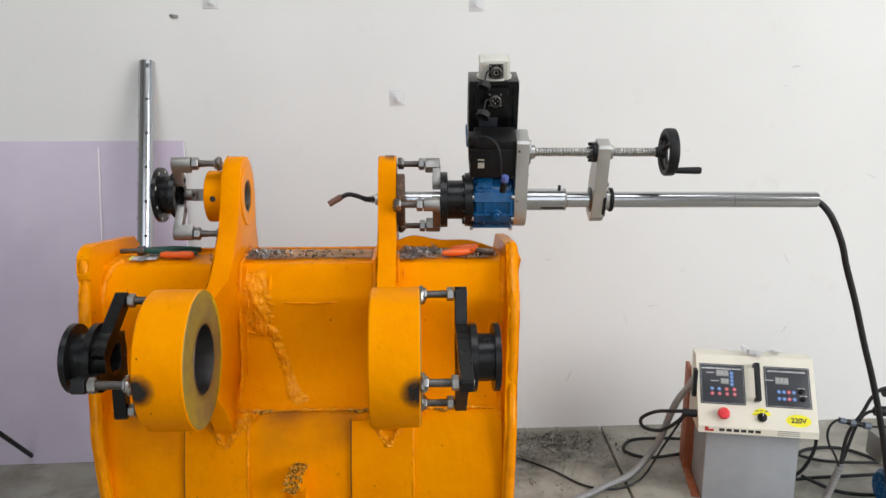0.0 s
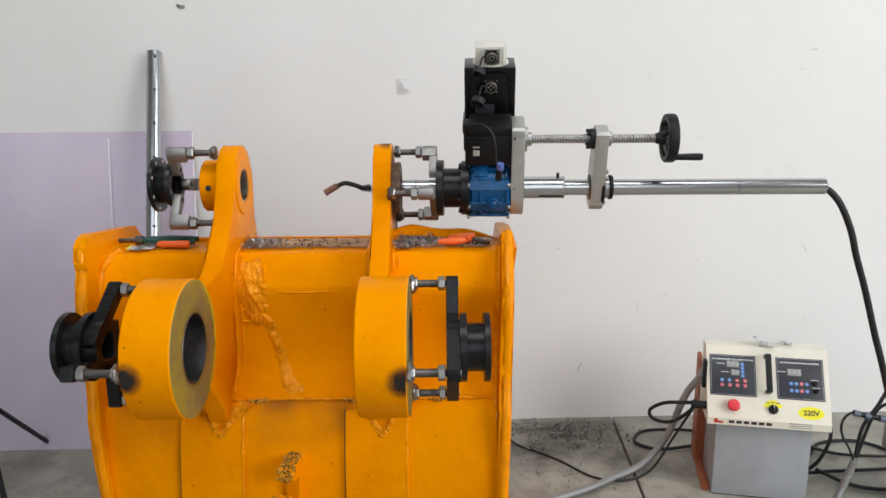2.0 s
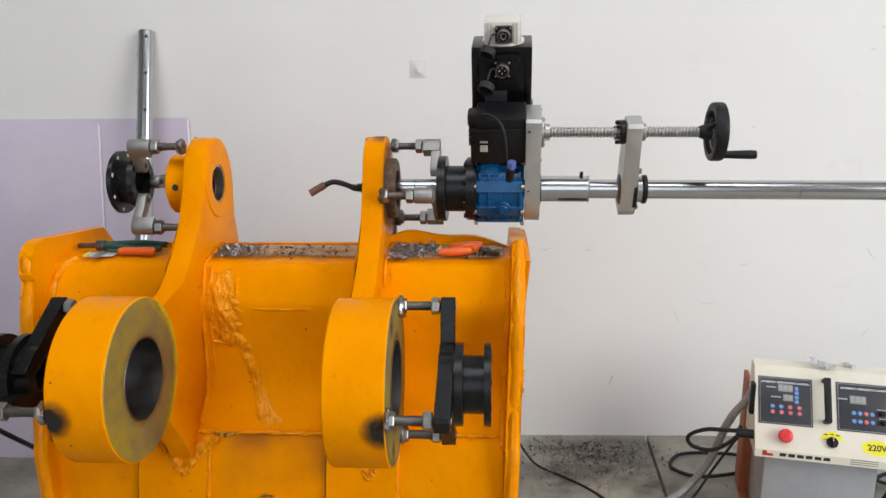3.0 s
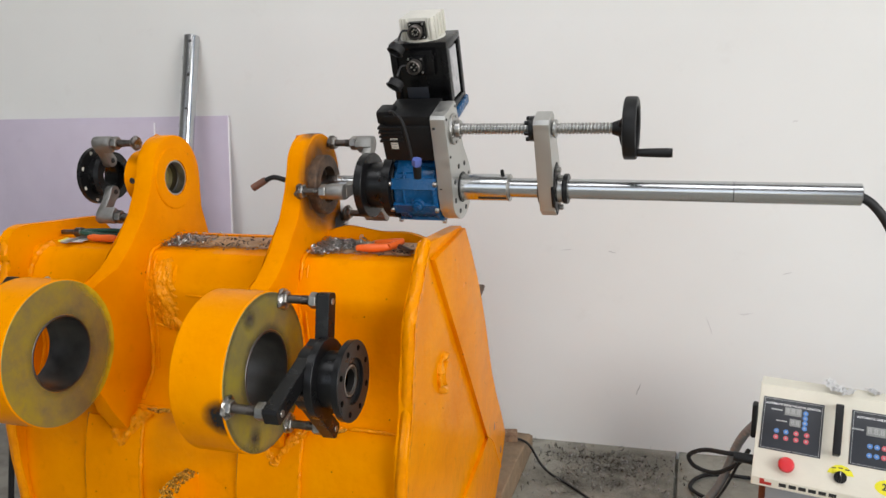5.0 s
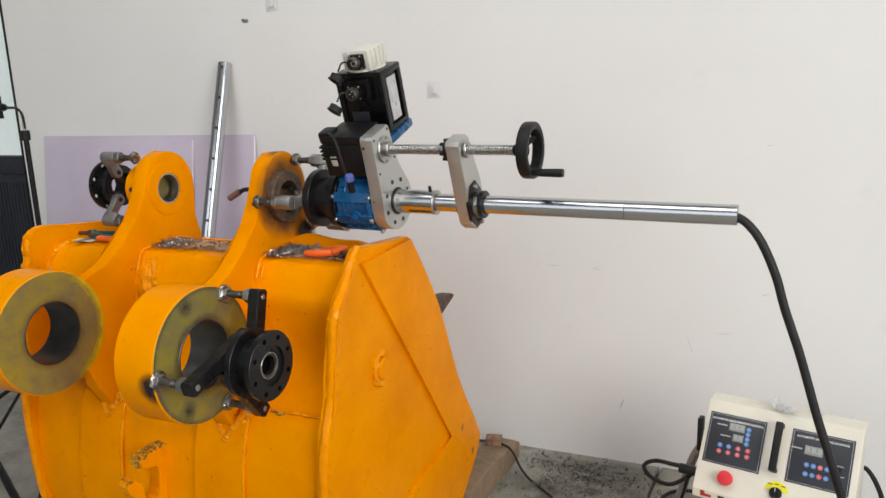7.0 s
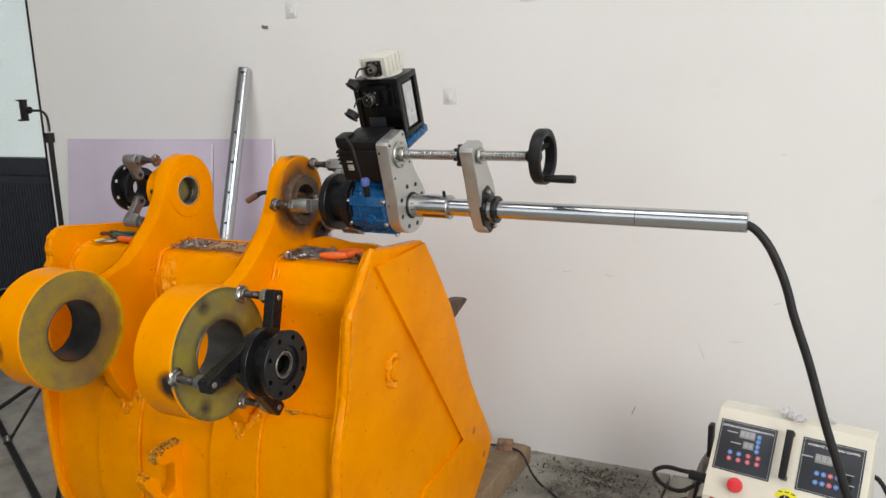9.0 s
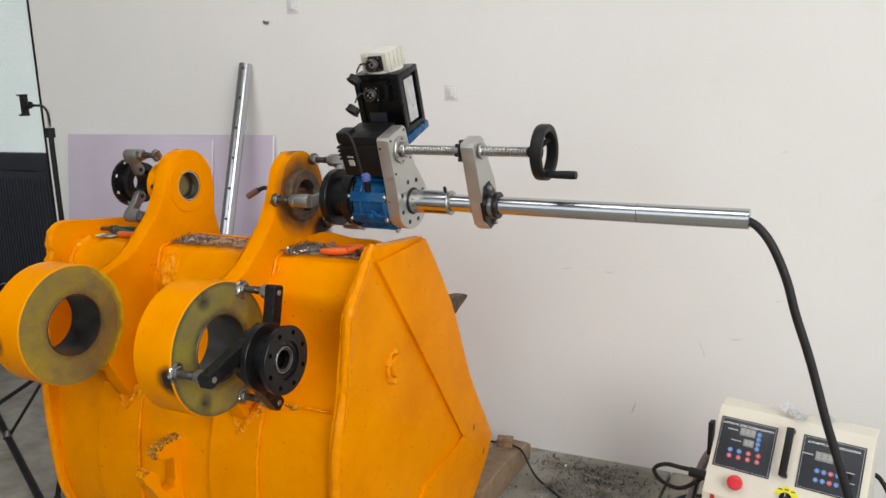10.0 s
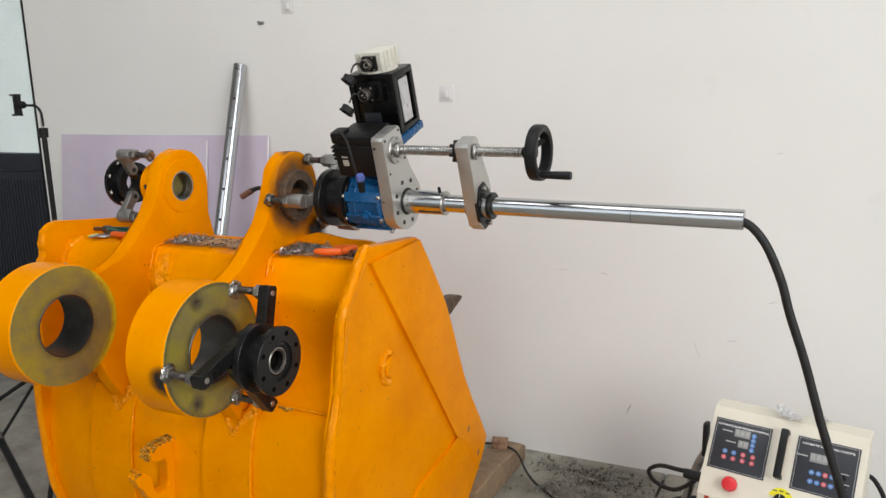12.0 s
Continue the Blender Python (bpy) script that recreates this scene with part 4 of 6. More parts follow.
def grime_film(x0, x1, front):
    """A film of grease and rust that frays towards the front edge."""
    bm = bmesh.new()
    lay = bm.verts.layers.float.new("soot")
    rows = []
    for i in range(41):
        x = x0 + (x1 - x0) * i / 40
        row = []
        for j in range(15):
            t = j / 14
            y = front + (2.014 - front) * t
            v = bm.verts.new((x, y, 1.0215 + 0.0055 * (y - 1.90) / 0.11))
            v[lay] = min(1.0, 1.6 * t, 8 * min(i, 40 - i) / 40)
            row.append(v)
        rows.append(row)
    for a, b in zip(rows, rows[1:]):
        for j in range(14):
            bm.faces.new((a[j], b[j], b[j + 1], a[j + 1]))
    return bm


part("grimy_top", grime_film(-0.506, -0.162, 1.898), "grimy", bucket, "rusty grimy strip of top plate")
part("grimy_top", grime_film(-0.108, 0.158, 1.898), "grimy", bucket, "rusty grimy strip of top plate")


# ---- clamp spiders ----


def stud(name, x0, x1, y, z, parent, r=0.0085, weld=True, bead_metal="spatter"):
    s = part(name, B(rod(min(x0, x1), max(x0, x1), y, z, r, 20), *[ring(x0 + (x1 - x0) * (0.55 + 0.02 * i), x0 + (x1 - x0) * (0.56 + 0.02 * i), y, z, r + 0.0008, r - 0.001, 16, 0.0003) for i in range(16)]), "stud", parent, "oily threaded stud")
    d = 1 if x1 > x0 else -1
    part("hex_nut", B(hexnut(x1 - 0.018 * d, x1 - 0.002 * d, y, z, 0.0165, None, 0.3) if d > 0 else hexnut(x1 + 0.002, x1 + 0.018, y, z, 0.0165, None, 0.3)), "nut", s)
    part("hex_nut", B(hexnut(min(x0, x0 + 0.016 * d), max(x0, x0 + 0.016 * d), y, z, 0.0155, None, 0.1)), "nut", s)
    if weld:
        pts = [(x0 + 0.004 * d, y + (0.0155 if r > 0.0082 else 0.0115) * math.cos(a), z + (0.0155 if r > 0.0082 else 0.0115) * math.sin(a)) for a in [k * 0.7 for k in range(8)]]
        part("tack_weld", B(bead(pts, 0.006, int(abs(x0) * 1000) + 7, 6, 0.8)), bead_metal, s, "spattered tack weld")
    return s


def black_spider(name, side, stud0, arm0, hub_end, label, angles, cy, cz):
    """Black three-armed bearing support on welded studs; side 1 points to +x."""
    ob = thing(name, label, "bearing support", "bearing supports on the bosses")
    d = side
    for a in angles:
        ca, sa = math.cos(radians(a)), math.sin(radians(a))
        y, z = LOW[0] + 0.146 * ca, LOW[1] + 0.146 * sa
        stud("stud", stud0, arm0, y, z, ob)
        x0, x1 = sorted((arm0, arm0 + 0.028 * d))
        ty, tz = cy + 0.045 * math.cos(radians(a - 90 * d)), cz + 0.045 * math.sin(radians(a - 90 * d))
        ln, head = math.hypot(y - ty, z - tz), math.degrees(math.atan2(z - tz, y - ty))
        arm = part("arm", B(prism([(-0.016, -0.03), (0.016, -0.03), (0.016, ln + 0.011), (0.011, ln + 0.017), (-0.011, ln + 0.017), (-0.016, ln + 0.011)], x0, x1, 0.002,
                                  Matrix.Translation((0, ty, tz)) @ Matrix.Rotation(radians(head - 90), 4, "X"))), "black", ob, "", False)
        part("screw_head", B(rod(min(x1, x1 + 0.002) if d > 0 else x0 - 0.002, (x1 + 0.002) if d > 0 else x0, y, z, 0.0065, 14, 0.0005)), "steel", arm)
    xs = lambda a: arm0 + a * d
    e = abs(hub_end - arm0)
    prof = [(0.0, 0.036), (0.0, 0.062), (0.03, 0.062), (0.03, 0.077), (0.044, 0.077), (0.045, 0.076), (0.045, 0.054), (e - 0.013, 0.054), (e - 0.013, 0.076), (e - 0.001, 0.077), (e, 0.076), (e, 0.044), (e - 0.006, 0.044), (e - 0.006, 0.033), (0.004, 0.033)]
    hub = part("hub", B(lathe([(xs(a), r) for a, r in prof], cy, cz, 64, None, True)), "black", ob, "black flanged bearing hub")
    lo, hi = sorted((xs(e - 0.022), xs(e - 0.006)))
    part("bearing", B(ring(lo, hi, cy, cz, 0.0300, 0.0275, 48, 0.0005)), "steel", hub, "bright thin bearing race")
    part("bearing_seal", B(ring(lo, hi - 0.003, cy, cz, 0.0276, 0.0222, 40, 0.0003)), "bore", hub)
    for k in range(8):
        a = 2 * math.pi * (k + 0.4) / 8
        lo, hi = sorted((xs(e - 0.001), xs(e + 0.0008)))
        # Flat black disc painted in for the hole's dark inside.
        part("bolt_hole", B(rod(lo, hi, cy + 0.062 * math.cos(a), cz + 0.062 * math.sin(a), 0.0056, 14, 0.0002)), "void", hub)
    return ob


right_support = black_spider("bearing_support", 1, -0.057, 0.024, 0.120, "black three-armed bearing support bolted off the boss face", (56, 182, 292), 1.604, 0.862)
left_support = black_spider("bearing_support", -1, -0.640, -0.728, -0.822, "black three-armed bearing support beside the far boss", (48, 180, 288), 1.604, 0.872)


def cast_spider(name, side, stud0, arm0, hub_end, label, angles, second=False, far=0.115, long=0.062, axis=AXIS):
    """Cast aluminium offset arms that carry a black hub on the upper bore line."""
    ob = thing(name, label, "bearing support", "bearing supports on the ears")
    d = side
    cy, cz = axis
    reach = far
    for a in angles:
        a, far = a if isinstance(a, tuple) else (a, reach)
        ca, sa = math.cos(radians(a)), math.sin(radians(a))
        y, z = cy + far * ca, cz + far * sa
        stud("stud", stud0, arm0, y, z, ob, 0.008, True, "stud")
        x0, x1 = sorted((arm0, arm0 + long * d))
        m = turn_x(cy, cz, a - 90)
        tip = [(0.017 * math.cos(t), far + 0.017 * math.sin(t)) for t in [k * math.pi / 8 for k in range(0, 9)]]
        foot0, foot1 = sorted((arm0 + (long - 0.020) * d, arm0 + (long + 0.002) * d))
        part("arm", B(prism([(0.016, far - 0.018)] + tip + [(-0.016, far - 0.018)], x0, x1, 0.002, m),
                      prism([(0.016 * math.cos(t), 0.048 + 0.016 * math.sin(t)) for t in [math.pi + k * math.pi / 8 for k in range(9)]] + [(0.012, 0.072), (0.014, far - 0.006), (-0.014, far - 0.006), (-0.012, 0.072)], foot0, foot1, 0.003, m)), "cast", ob, "cast aluminium offset arm")
        part("arm_screw", B(rod(*sorted((foot0 if d > 0 else foot1 - 0.001, (foot0 + 0.001) if d > 0 else foot1 + 0.0015)), cy + 0.048 * ca, cz + 0.048 * sa, 0.0065, 14, 0.0004)), "ink", ob)
    h0 = arm0 + (long + 0.002) * d
    e = abs(hub_end - h0)
    xs = lambda a: h0 + a * d
    prof = [(0, 0.034), (0, 0.072), (0.001, 0.074), (0.018, 0.074), (0.019, 0.073), (0.020, 0.052), (e - 0.020, 0.052), (e - 0.019, 0.071), (e, 0.072), (e, 0.034)]
    if not second:
        prof = [(0, 0.040), (0, 0.060), (0.012, 0.062), (0.013, 0.052), (e - 0.012, 0.050), (e - 0.011, 0.072), (e - 0.001, 0.073), (e, 0.072), (e, 0.026), (0.012, 0.026), (0.012, 0.040)]
    hub = part("hub", B(lathe([(xs(a), r) for a, r in prof], cy, cz, 64, None, True)), "black", ob, "black flanged bearing hub")
    for k in range(8):
        t = 2 * math.pi * (k + 0.5) / 8
        lo, hi = sorted((xs(e - 0.0115 if not second else e - 0.019), xs(e + 0.001)))
        if second:
            part("bolt_head", B(rod(*sorted((xs(e - 0.026), xs(e - 0.019))), cy + 0.062 * math.cos(t), cz + 0.062 * math.sin(t), 0.006, 12)), "black", hub)
        else:
            # Cream disc imitates the bright wall showing through the hole.
            part("bolt_hole", B(rod(lo - 0.001, hi, cy + 0.063 * math.cos(t), cz + 0.063 * math.sin(t), 0.0055, 12, 0.0003)), "cap", hub)
    return ob


far_support = cast_spider("ear_support", -1, -0.562, -0.637, -0.742, "black hub on three cast aluminium arms at the ear", ((121, 0.102), (231, 0.118), 352), False, 0.110, 0.050, (2.008, 1.179))
cast_spider("ear_support", 1, -0.130, -0.056, 0.070, "black flanged hub on cast aluminium arms between ear and gearbox", (56, 179, (322, 0.150)), True, 0.108, 0.040)
for ob in (right_support, left_support):
    ob.matrix_world = BROT
far_support.matrix_world = BROT


def spray_ring(x, cy, cz, r0, r1, a0=-52, a1=48, most=0.9):
    """A faint yellow halo of overspray round the boss."""
    bm = bmesh.new()
    lay = bm.verts.layers.float.new("soot")
    n, rows = 64, []
    for j in range(8):
        t = j / 7
        row = []
        for i in range(n + 1):
            a = radians(a0 + (a1 - a0) * i / n)
            v = bm.verts.new((x, cy + (r0 + (r1 - r0) * t) * math.cos(a), cz + (r0 + (r1 - r0) * t) * math.sin(a)))
            v[lay] = most * (1 - t) * (1.0 if a1 - a0 > 350 else min(1.0, 5 * min(i, n - i) / n))
            row.append(v)
        rows.append(row)
    for a, b in zip(rows, rows[1:]):
        for i in range(n):
            bm.faces.new((a[i], a[i + 1], b[i + 1], b[i]))
    return bm


part("overspray_halo", spray_ring(-0.5345, LOW[0], LOW[1], 0.1535, 0.128, -75, 75, 1.1), "overspray", bucket, "yellow-green overspray halo", False)
part("overspray_halo", spray_ring(-0.1128, LOW[0], LOW[1], 0.154, 0.180), "overspray", bucket, "yellow-green overspray halo", False)
part("scorch_film", spray_ring(-0.1126, AXIS[0], AXIS[1], 0.060, 0.124, -120, 239, 0.9), "scorch", bucket, "brown heat-scorched paint", False)
part("scorch_film", spray_ring(-0.1122, 2.10, 1.045, 0.0, 0.058, 0, 359, 1.5), "soot", bucket, "brown heat-scorched paint", False)

# burn marks left on the boss faces
for a, q, r in ((238, 0.127, 0.032), (110, 0.130, 0.028)):
    part("burn_mark", spray_ring(-0.0555, LOW[0] + q * math.cos(radians(a)), LOW[1] + q * math.sin(radians(a)), 0.0, r, 0, 359, 0.8), "heat", bucket, "purple-grey burn mark", False)
for bx in (-0.0555, -0.5345):
    part("edge_tint", spray_ring(bx, LOW[0], LOW[1], 0.0815, 0.100, 0, 359, 0.3 if bx < -0.3 else 0.5), "heat", bucket, "dark tint round the bore", False)
part("edge_tint", spray_ring(-0.0555, LOW[0], LOW[1], 0.1522, 0.140, 0, 359, 0.5), "heat", bucket, "dark tint along the rim", False)


def rim_film(x0, x1, a0, a1):
    """Heat-browned paint over the rounded top rim of the ear."""
    bm = bmesh.new()
    lay = bm.verts.layers.float.new("soot")
    rows = []
    for i in range(37):
        a = radians(a0 + (a1 - a0) * i / 36)
        row = []
        for j in range(5):
            v = bm.verts.new((x0 + (x1 - x0) * j / 4, 2.021 + 0.0972 * math.cos(a), 1.174 + 0.1062 * math.sin(a)))
            v[lay] = min(1.0, 4 * min(i, 36 - i) / 36) * (0.55 + 0.45 * j / 4)
            row.append(v)
        rows.append(row)
    for a, b in zip(rows, rows[1:]):
        for j in range(4):
            bm.faces.new((a[j], b[j], b[j + 1], a[j + 1]))
    return bm


part("scorch_film", rim_film(-0.144, -0.119, -5, 120), "scorch", bucket, "brown heat-scorched paint", True)

# ---- boring machine ----
BY, BZ = 2.02, 1.1615
TILT_X = Matrix.Translation((0, BY, BZ)) @ Matrix.Rotation(radians(21), 4, "X") @ Matrix.Translation((0, -BY, -BZ))
machine = thing("line_boring_machine", "portable line boring machine with blue gearbox and long chromed bar", "boring machine")
bar = part("boring_bar", B(rod(-0.165, 1.003, BY, BZ, 0.0212, 56)), "chrome", machine, "long chromed boring bar")
part("bar_joint", B(ring(0.7755, 0.7768, BY, BZ, 0.0213, 0.019, 48, 0.0001)), "ink", bar)
part("bar_joint", B(ring(-0.0705, -0.069, BY, BZ, 0.0213, 0.019, 48, 0.0001)), "ink", bar)
part("bar_bush", B(ring(-0.19, -0.165, BY, BZ, 0.016, 0.008, 32)), "steel", bar)

gear = part("gearbox", B(lathe([(0.074, 0.045), (0.074, 0.066), (0.080, 0.072), (0.172, 0.072), (0.178, 0.066), (0.178, 0.045)], BY, BZ, 24, None, True, 0.2),
                         prism([(BY - 0.045, BZ + 0.02), (BY + 0.13, BZ + 0.04), (BY + 0.14, BZ + 0.14), (BY + 0.06, BZ + 0.14), (BY - 0.02, BZ + 0.085), (BY - 0.045, BZ + 0.06)], 0.082, 0.122, 0.004)), "blue", machine, "blue enamelled cast gearbox")
for a in range(0, 360, 45):
    part("gear_rib", B(prism([(-0.015, 0.058), (0.015, 0.058), (0.012, 0.077), (-0.012, 0.077)], 0.073, 0.177, 0.003, turn_x(BY, BZ, a + 12))), "blue", gear)
part("motor_base", B(box(0.055, 0.197, BY + 0.070, BY + 0.180, BZ + 0.122, BZ + 0.142, 0.003)), "blue", gear, "blue motor mounting flange")
for a in range(0, 360, 45):
    for x in (0.066, 0.1705):
        part("bolt_head", B(rod(x, x + 0.009, BY + 0.0775 * math.cos(radians(a + 102)), BZ + 0.0775 * math.sin(radians(a + 102)), 0.0058, 12)), "steel", gear, "bright bolt head")
part("drain_boss", B(rod(-0.006, 0.003, 0, 0, 0.016, 24, 0.002), rod(0.002, 0.010, 0, 0, 0.0105, 20, 0.002)), "blue", gear).matrix_basis = Matrix.Translation((0.132, BY - 0.0745, BZ - 0.006)) @ Matrix.Rotation(radians(-90), 4, "Z")
part("drain_plug", B(hexnut(0.010, 0.014, 0, 0, 0.0075)), "blue", gear).matrix_basis = Matrix.Translation((0.132, BY - 0.0745, BZ - 0.006)) @ Matrix.Rotation(radians(-90), 4, "Z")
for x in (0.098, 0.166):
    part("gear_flange", B(ring(x, x + 0.006, BY, BZ, 0.0755, 0.06, 40, 0.0015)), "blue", gear)
part("end_plate_ring", B(ring(0.060, 0.074, BY, BZ, 0.073, 0.03, 48)), "black", gear)

# side plate: carries bar and screw
SY, SZ = BY - 0.002, BZ + 0.142
TEAR = [(BY + 0.074 * math.cos(radians(a)), BZ + 0.070 * math.sin(radians(a))) for a in range(192, 402, 10)]
TEAR += [(BY + 0.047, BZ + 0.078), (BY + 0.041, BZ + 0.105), (BY + 0.040, BZ + 0.183), (BY + 0.034, BZ + 0.190), (BY - 0.040, BZ + 0.190), (BY - 0.046, BZ + 0.184), (BY - 0.058, BZ + 0.06), (BY - 0.069, BZ + 0.01)]
plate = part("carrier_plate", B(prism(TEAR, 0.180, 0.213, 0.0025)), "alu", machine, "milled aluminium carrier plate")
for k in range(8):
    a = radians(k * 45 + 4)
    part("bolt_hole", B(rod(0.2125, 0.2142, BY + 0.054 * math.cos(a), BZ + 0.054 * math.sin(a), 0.0058, 14, 0.0003)), "ink", plate)
part("screw_flange", B(ring(0.2125, 0.219, SY, SZ, 0.033, 0.011, 40)), "steel", plate)
part("screw_collar", B(ring(0.219, 0.232, SY, SZ, 0.018, 0.011, 32)), "steel", plate)
for k in range(6):
    a = radians(k * 60 + 10)
    part("flange_screw", B(rod(0.2185, 0.2215, SY + 0.027 * math.cos(a), SZ + 0.027 * math.sin(a), 0.0035, 10, 0.0005)), "nut", plate)
for y, z in ((-0.036, 0.180), (0.030, 0.180), (-0.046, 0.098), (0.032, 0.105)):
    part("flange_screw", B(rod(0.2125, 0.2145, BY + y, BZ + z, 0.0032, 10, 0.0004)), "ink", plate)
for y, z in ((-0.0472, 0.165), (-0.062, 0.03)):
    part("flange_screw", B(rod(0.184, 0.190, BY + y, BZ + z, 0.003, 10, 0.0004)), "ink", plate)

sleeve = part("sleeve", B(ring(0.213, 0.323, BY, BZ, 0.0292, 0.0185, 56)), "chrome", machine, "polished slotted sleeve")
part("sleeve_lip", B(ring(0.3185, 0.3235, BY, BZ, 0.0303, 0.0185, 48)), "steel", sleeve)
part("key_slot", B(box(0.255, 0.318, -0.0299, -0.0262, -0.0035, 0.0035, 0.0008, turn_x(BY, BZ, 22))), "ink", sleeve)
part("lock_screw", B(rod(0, 0.014, 0, 0, 0.0042, 14)), "black", sleeve).matrix_basis = Matrix.Translation((0.306, BY + 0.008, BZ + 0.025)) @ Matrix.Rotation(radians(-90), 4, "Y")
part("seal_ring", B(ring(0.2125, 0.2165, BY, BZ, 0.034, 0.028, 40)), "black", sleeve)


def thread(x0, x1, cy, cz, r, pitch, n=24):
    """A screw with a true helical ridge."""
    def make(bm):
        turns = int((x1 - x0) / pitch)
        rows = []
        per = 10
        for i in range(turns * per + 1):
            x = x0 + (x1 - x0) * i / (turns * per)
            rows.append([bm.verts.new((x, cy + q * math.cos(2 * math.pi * k / n), cz + q * math.sin(2 * math.pi * k / n)))
                         for k in range(n) for q in (r - 0.0030 * max(0.0, math.cos(2 * math.pi * (i / per + k / n))) ** 0.6,)])
        for a, b in zip(rows, rows[1:]):
            for k in range(n):
                bm.faces.new((a[k], a[(k + 1) % n], b[(k + 1) % n], b[k]))
        bm.faces.new(rows[0])
        bm.faces.new(rows[-1][::-1])
    return make


part("feed_screw", B(thread(0.215, 0.560, SY, SZ, 0.0118, 0.0070)), "steel", machine, "bright threaded feed screw")

# travelling arm with the black flange bearing
ARM = [(SY - 0.024, SZ + 0.030), (SY + 0.018, SZ + 0.030), (SY + 0.030, SZ + 0.018), (SY + 0.030, SZ - 0.022), (BY + 0.050, BZ + 0.048), (BY + 0.050, BZ - 0.035), (BY + 0.038, BZ - 0.058), (BY - 0.016, BZ - 0.058), (BY - 0.034, BZ - 0.036),
       (BY - 0.036, BZ + 0.03), (SY - 0.030, SZ - 0.03), (SY - 0.030, SZ + 0.022)]
arm_bm = B(prism(ARM, 0.391, 0.424, 0.002))
arm = part("feed_arm", arm_bm, "alu", machine, "milled aluminium feed arm")
part("screw_nut", B(ring(0.379, 0.396, SY, SZ, 0.026, 0.0115, 32)), "black", arm)
part("nut_collar", B(ring(0.427, 0.434, SY, SZ, 0.019, 0.0115, 32)), "steel", arm)
for k in range(6):
    a = radians(60 * k)
    part("cap_screw", B(rod(0.370, 0.380, SY + 0.021 * math.cos(a), SZ + 0.021 * math.sin(a), 0.0045, 12)), "black", arm)
fb = part("flange_bearing", B(prism([(BY - 0.016, BZ + 0.056), (BY + 0.016, BZ + 0.056), (BY + 0.038, BZ + 0.022), (BY + 0.038, BZ - 0.022), (BY + 0.016, BZ - 0.056), (BY - 0.016, BZ - 0.056), (BY - 0.038, BZ - 0.022), (BY - 0.038, BZ + 0.022)], 0.418, 0.427, 0.003)), "black", arm, "black flange bearing")
part("lock_collar", B(ring(0.427, 0.440, BY, BZ, 0.0295, 0.019, 40)), "steel", arm, "bright steel lock collar")
part("collar_ring", B(ring(0.440, 0.450, BY, BZ, 0.0325, 0.019, 40)), "black", arm)
part("rear_collar", B(ring(0.388, 0.392, BY, BZ, 0.034, 0.019, 40), ring(0.386, 0.392, BY, BZ, 0.027, 0.019, 40)), "bore", arm)
for s in (-1, 1):
    part("flange_bolt", B(rod(0.426, 0.436, BY, BZ + s * 0.046, 0.0062, 14)), "nut", arm)

# handwheel
HX = 0.580
wheel = part("handwheel", B(lathe([(HX + dx, r) for dx, r in ((-0.0125, 0.048), (-0.0105, 0.0455), (0.0105, 0.0455), (0.0125, 0.048), (0.0135, 0.056), (0.0115, 0.0605), (0.008, 0.0617), (-0.008, 0.0617), (-0.0115, 0.0605), (-0.0135, 0.056))], SY, SZ, 56, None, True)), "plastic", machine, "black plastic handwheel")
part("wheel_hub", B(lathe([(HX - 0.036, 0), (HX - 0.036, 0.012), (HX - 0.022, 0.017), (HX - 0.010, 0.017), (HX - 0.006, 0.012), (HX - 0.006, 0)], SY, SZ, 28)), "plastic", wheel)
for a in (10, 130, 250):
    part("spoke", B(tube([(HX - 0.018, SY + 0.010 * math.cos(radians(a)), SZ + 0.010 * math.sin(radians(a))), (HX - 0.014, SY + 0.03 * math.cos(radians(a)), SZ + 0.03 * math.sin(radians(a))), (HX - 0.004, SY + 0.050 * math.cos(radians(a)), SZ + 0.050 * math.sin(radians(a)))], 0.0065, 10, 4)), "plastic", wheel)
part("crank_grip", B(lathe([(HX + 0.004, 0), (HX + 0.004, 0.007), (HX + 0.012, 0.0075), (HX + 0.03, 0.0085), (HX + 0.072, 0.0095), (HX + 0.080, 0.0085), (HX + 0.080, 0)], SY - 0.034, SZ - 0.036, 20)), "plastic", wheel)

# drive motor on the blue flange
MX0, MX1, MY0, MY1, MZ0, MZ1 = 0.060, 0.192, BY + 0.078, BY + 0.178, BZ + 0.142, BZ + 0.295
motor = part("drive_motor", B(box(MX0 + 0.004, MX1 - 0.005, MY0 + 0.004, MY1 - 0.004, MZ0 + 0.01, MZ1 - 0.012, 0.010)), "motor", machine, "satin black servo motor")
part("motor_foot", B(box(MX0, MX1, MY0, MY1, MZ0, MZ0 + 0.016, 0.003)), "motor", motor)
part("motor_head", B(box(MX0, MX1, MY0, MY1, MZ1 - 0.016, MZ1, 0.004)), "motor", motor)
for px, py in ((MX0, MY0), (MX1 - 0.016, MY0), (MX1 - 0.016, MY1 - 0.016), (MX0, MY1 - 0.016)):
    part("corner_post", B(box(px, px + 0.016, py, py + 0.016, MZ0 + 0.012, MZ1 - 0.012, 0.003)), "motor", motor)
part("rating_plate", B(box(MX1 - 0.0055, MX1 - 0.0028, MY0 + 0.030, MY1 - 0.028, MZ0 + 0.022, MZ1 - 0.024, 0.001)), "tape", motor, "crumpled silver rating plate")
part("side_label", B(box(0.088, 0.138, MY0 + 0.0035, MY0 + 0.0045, MZ0 + 0.030, MZ0 + 0.055, 0.0004)), "panel", motor)
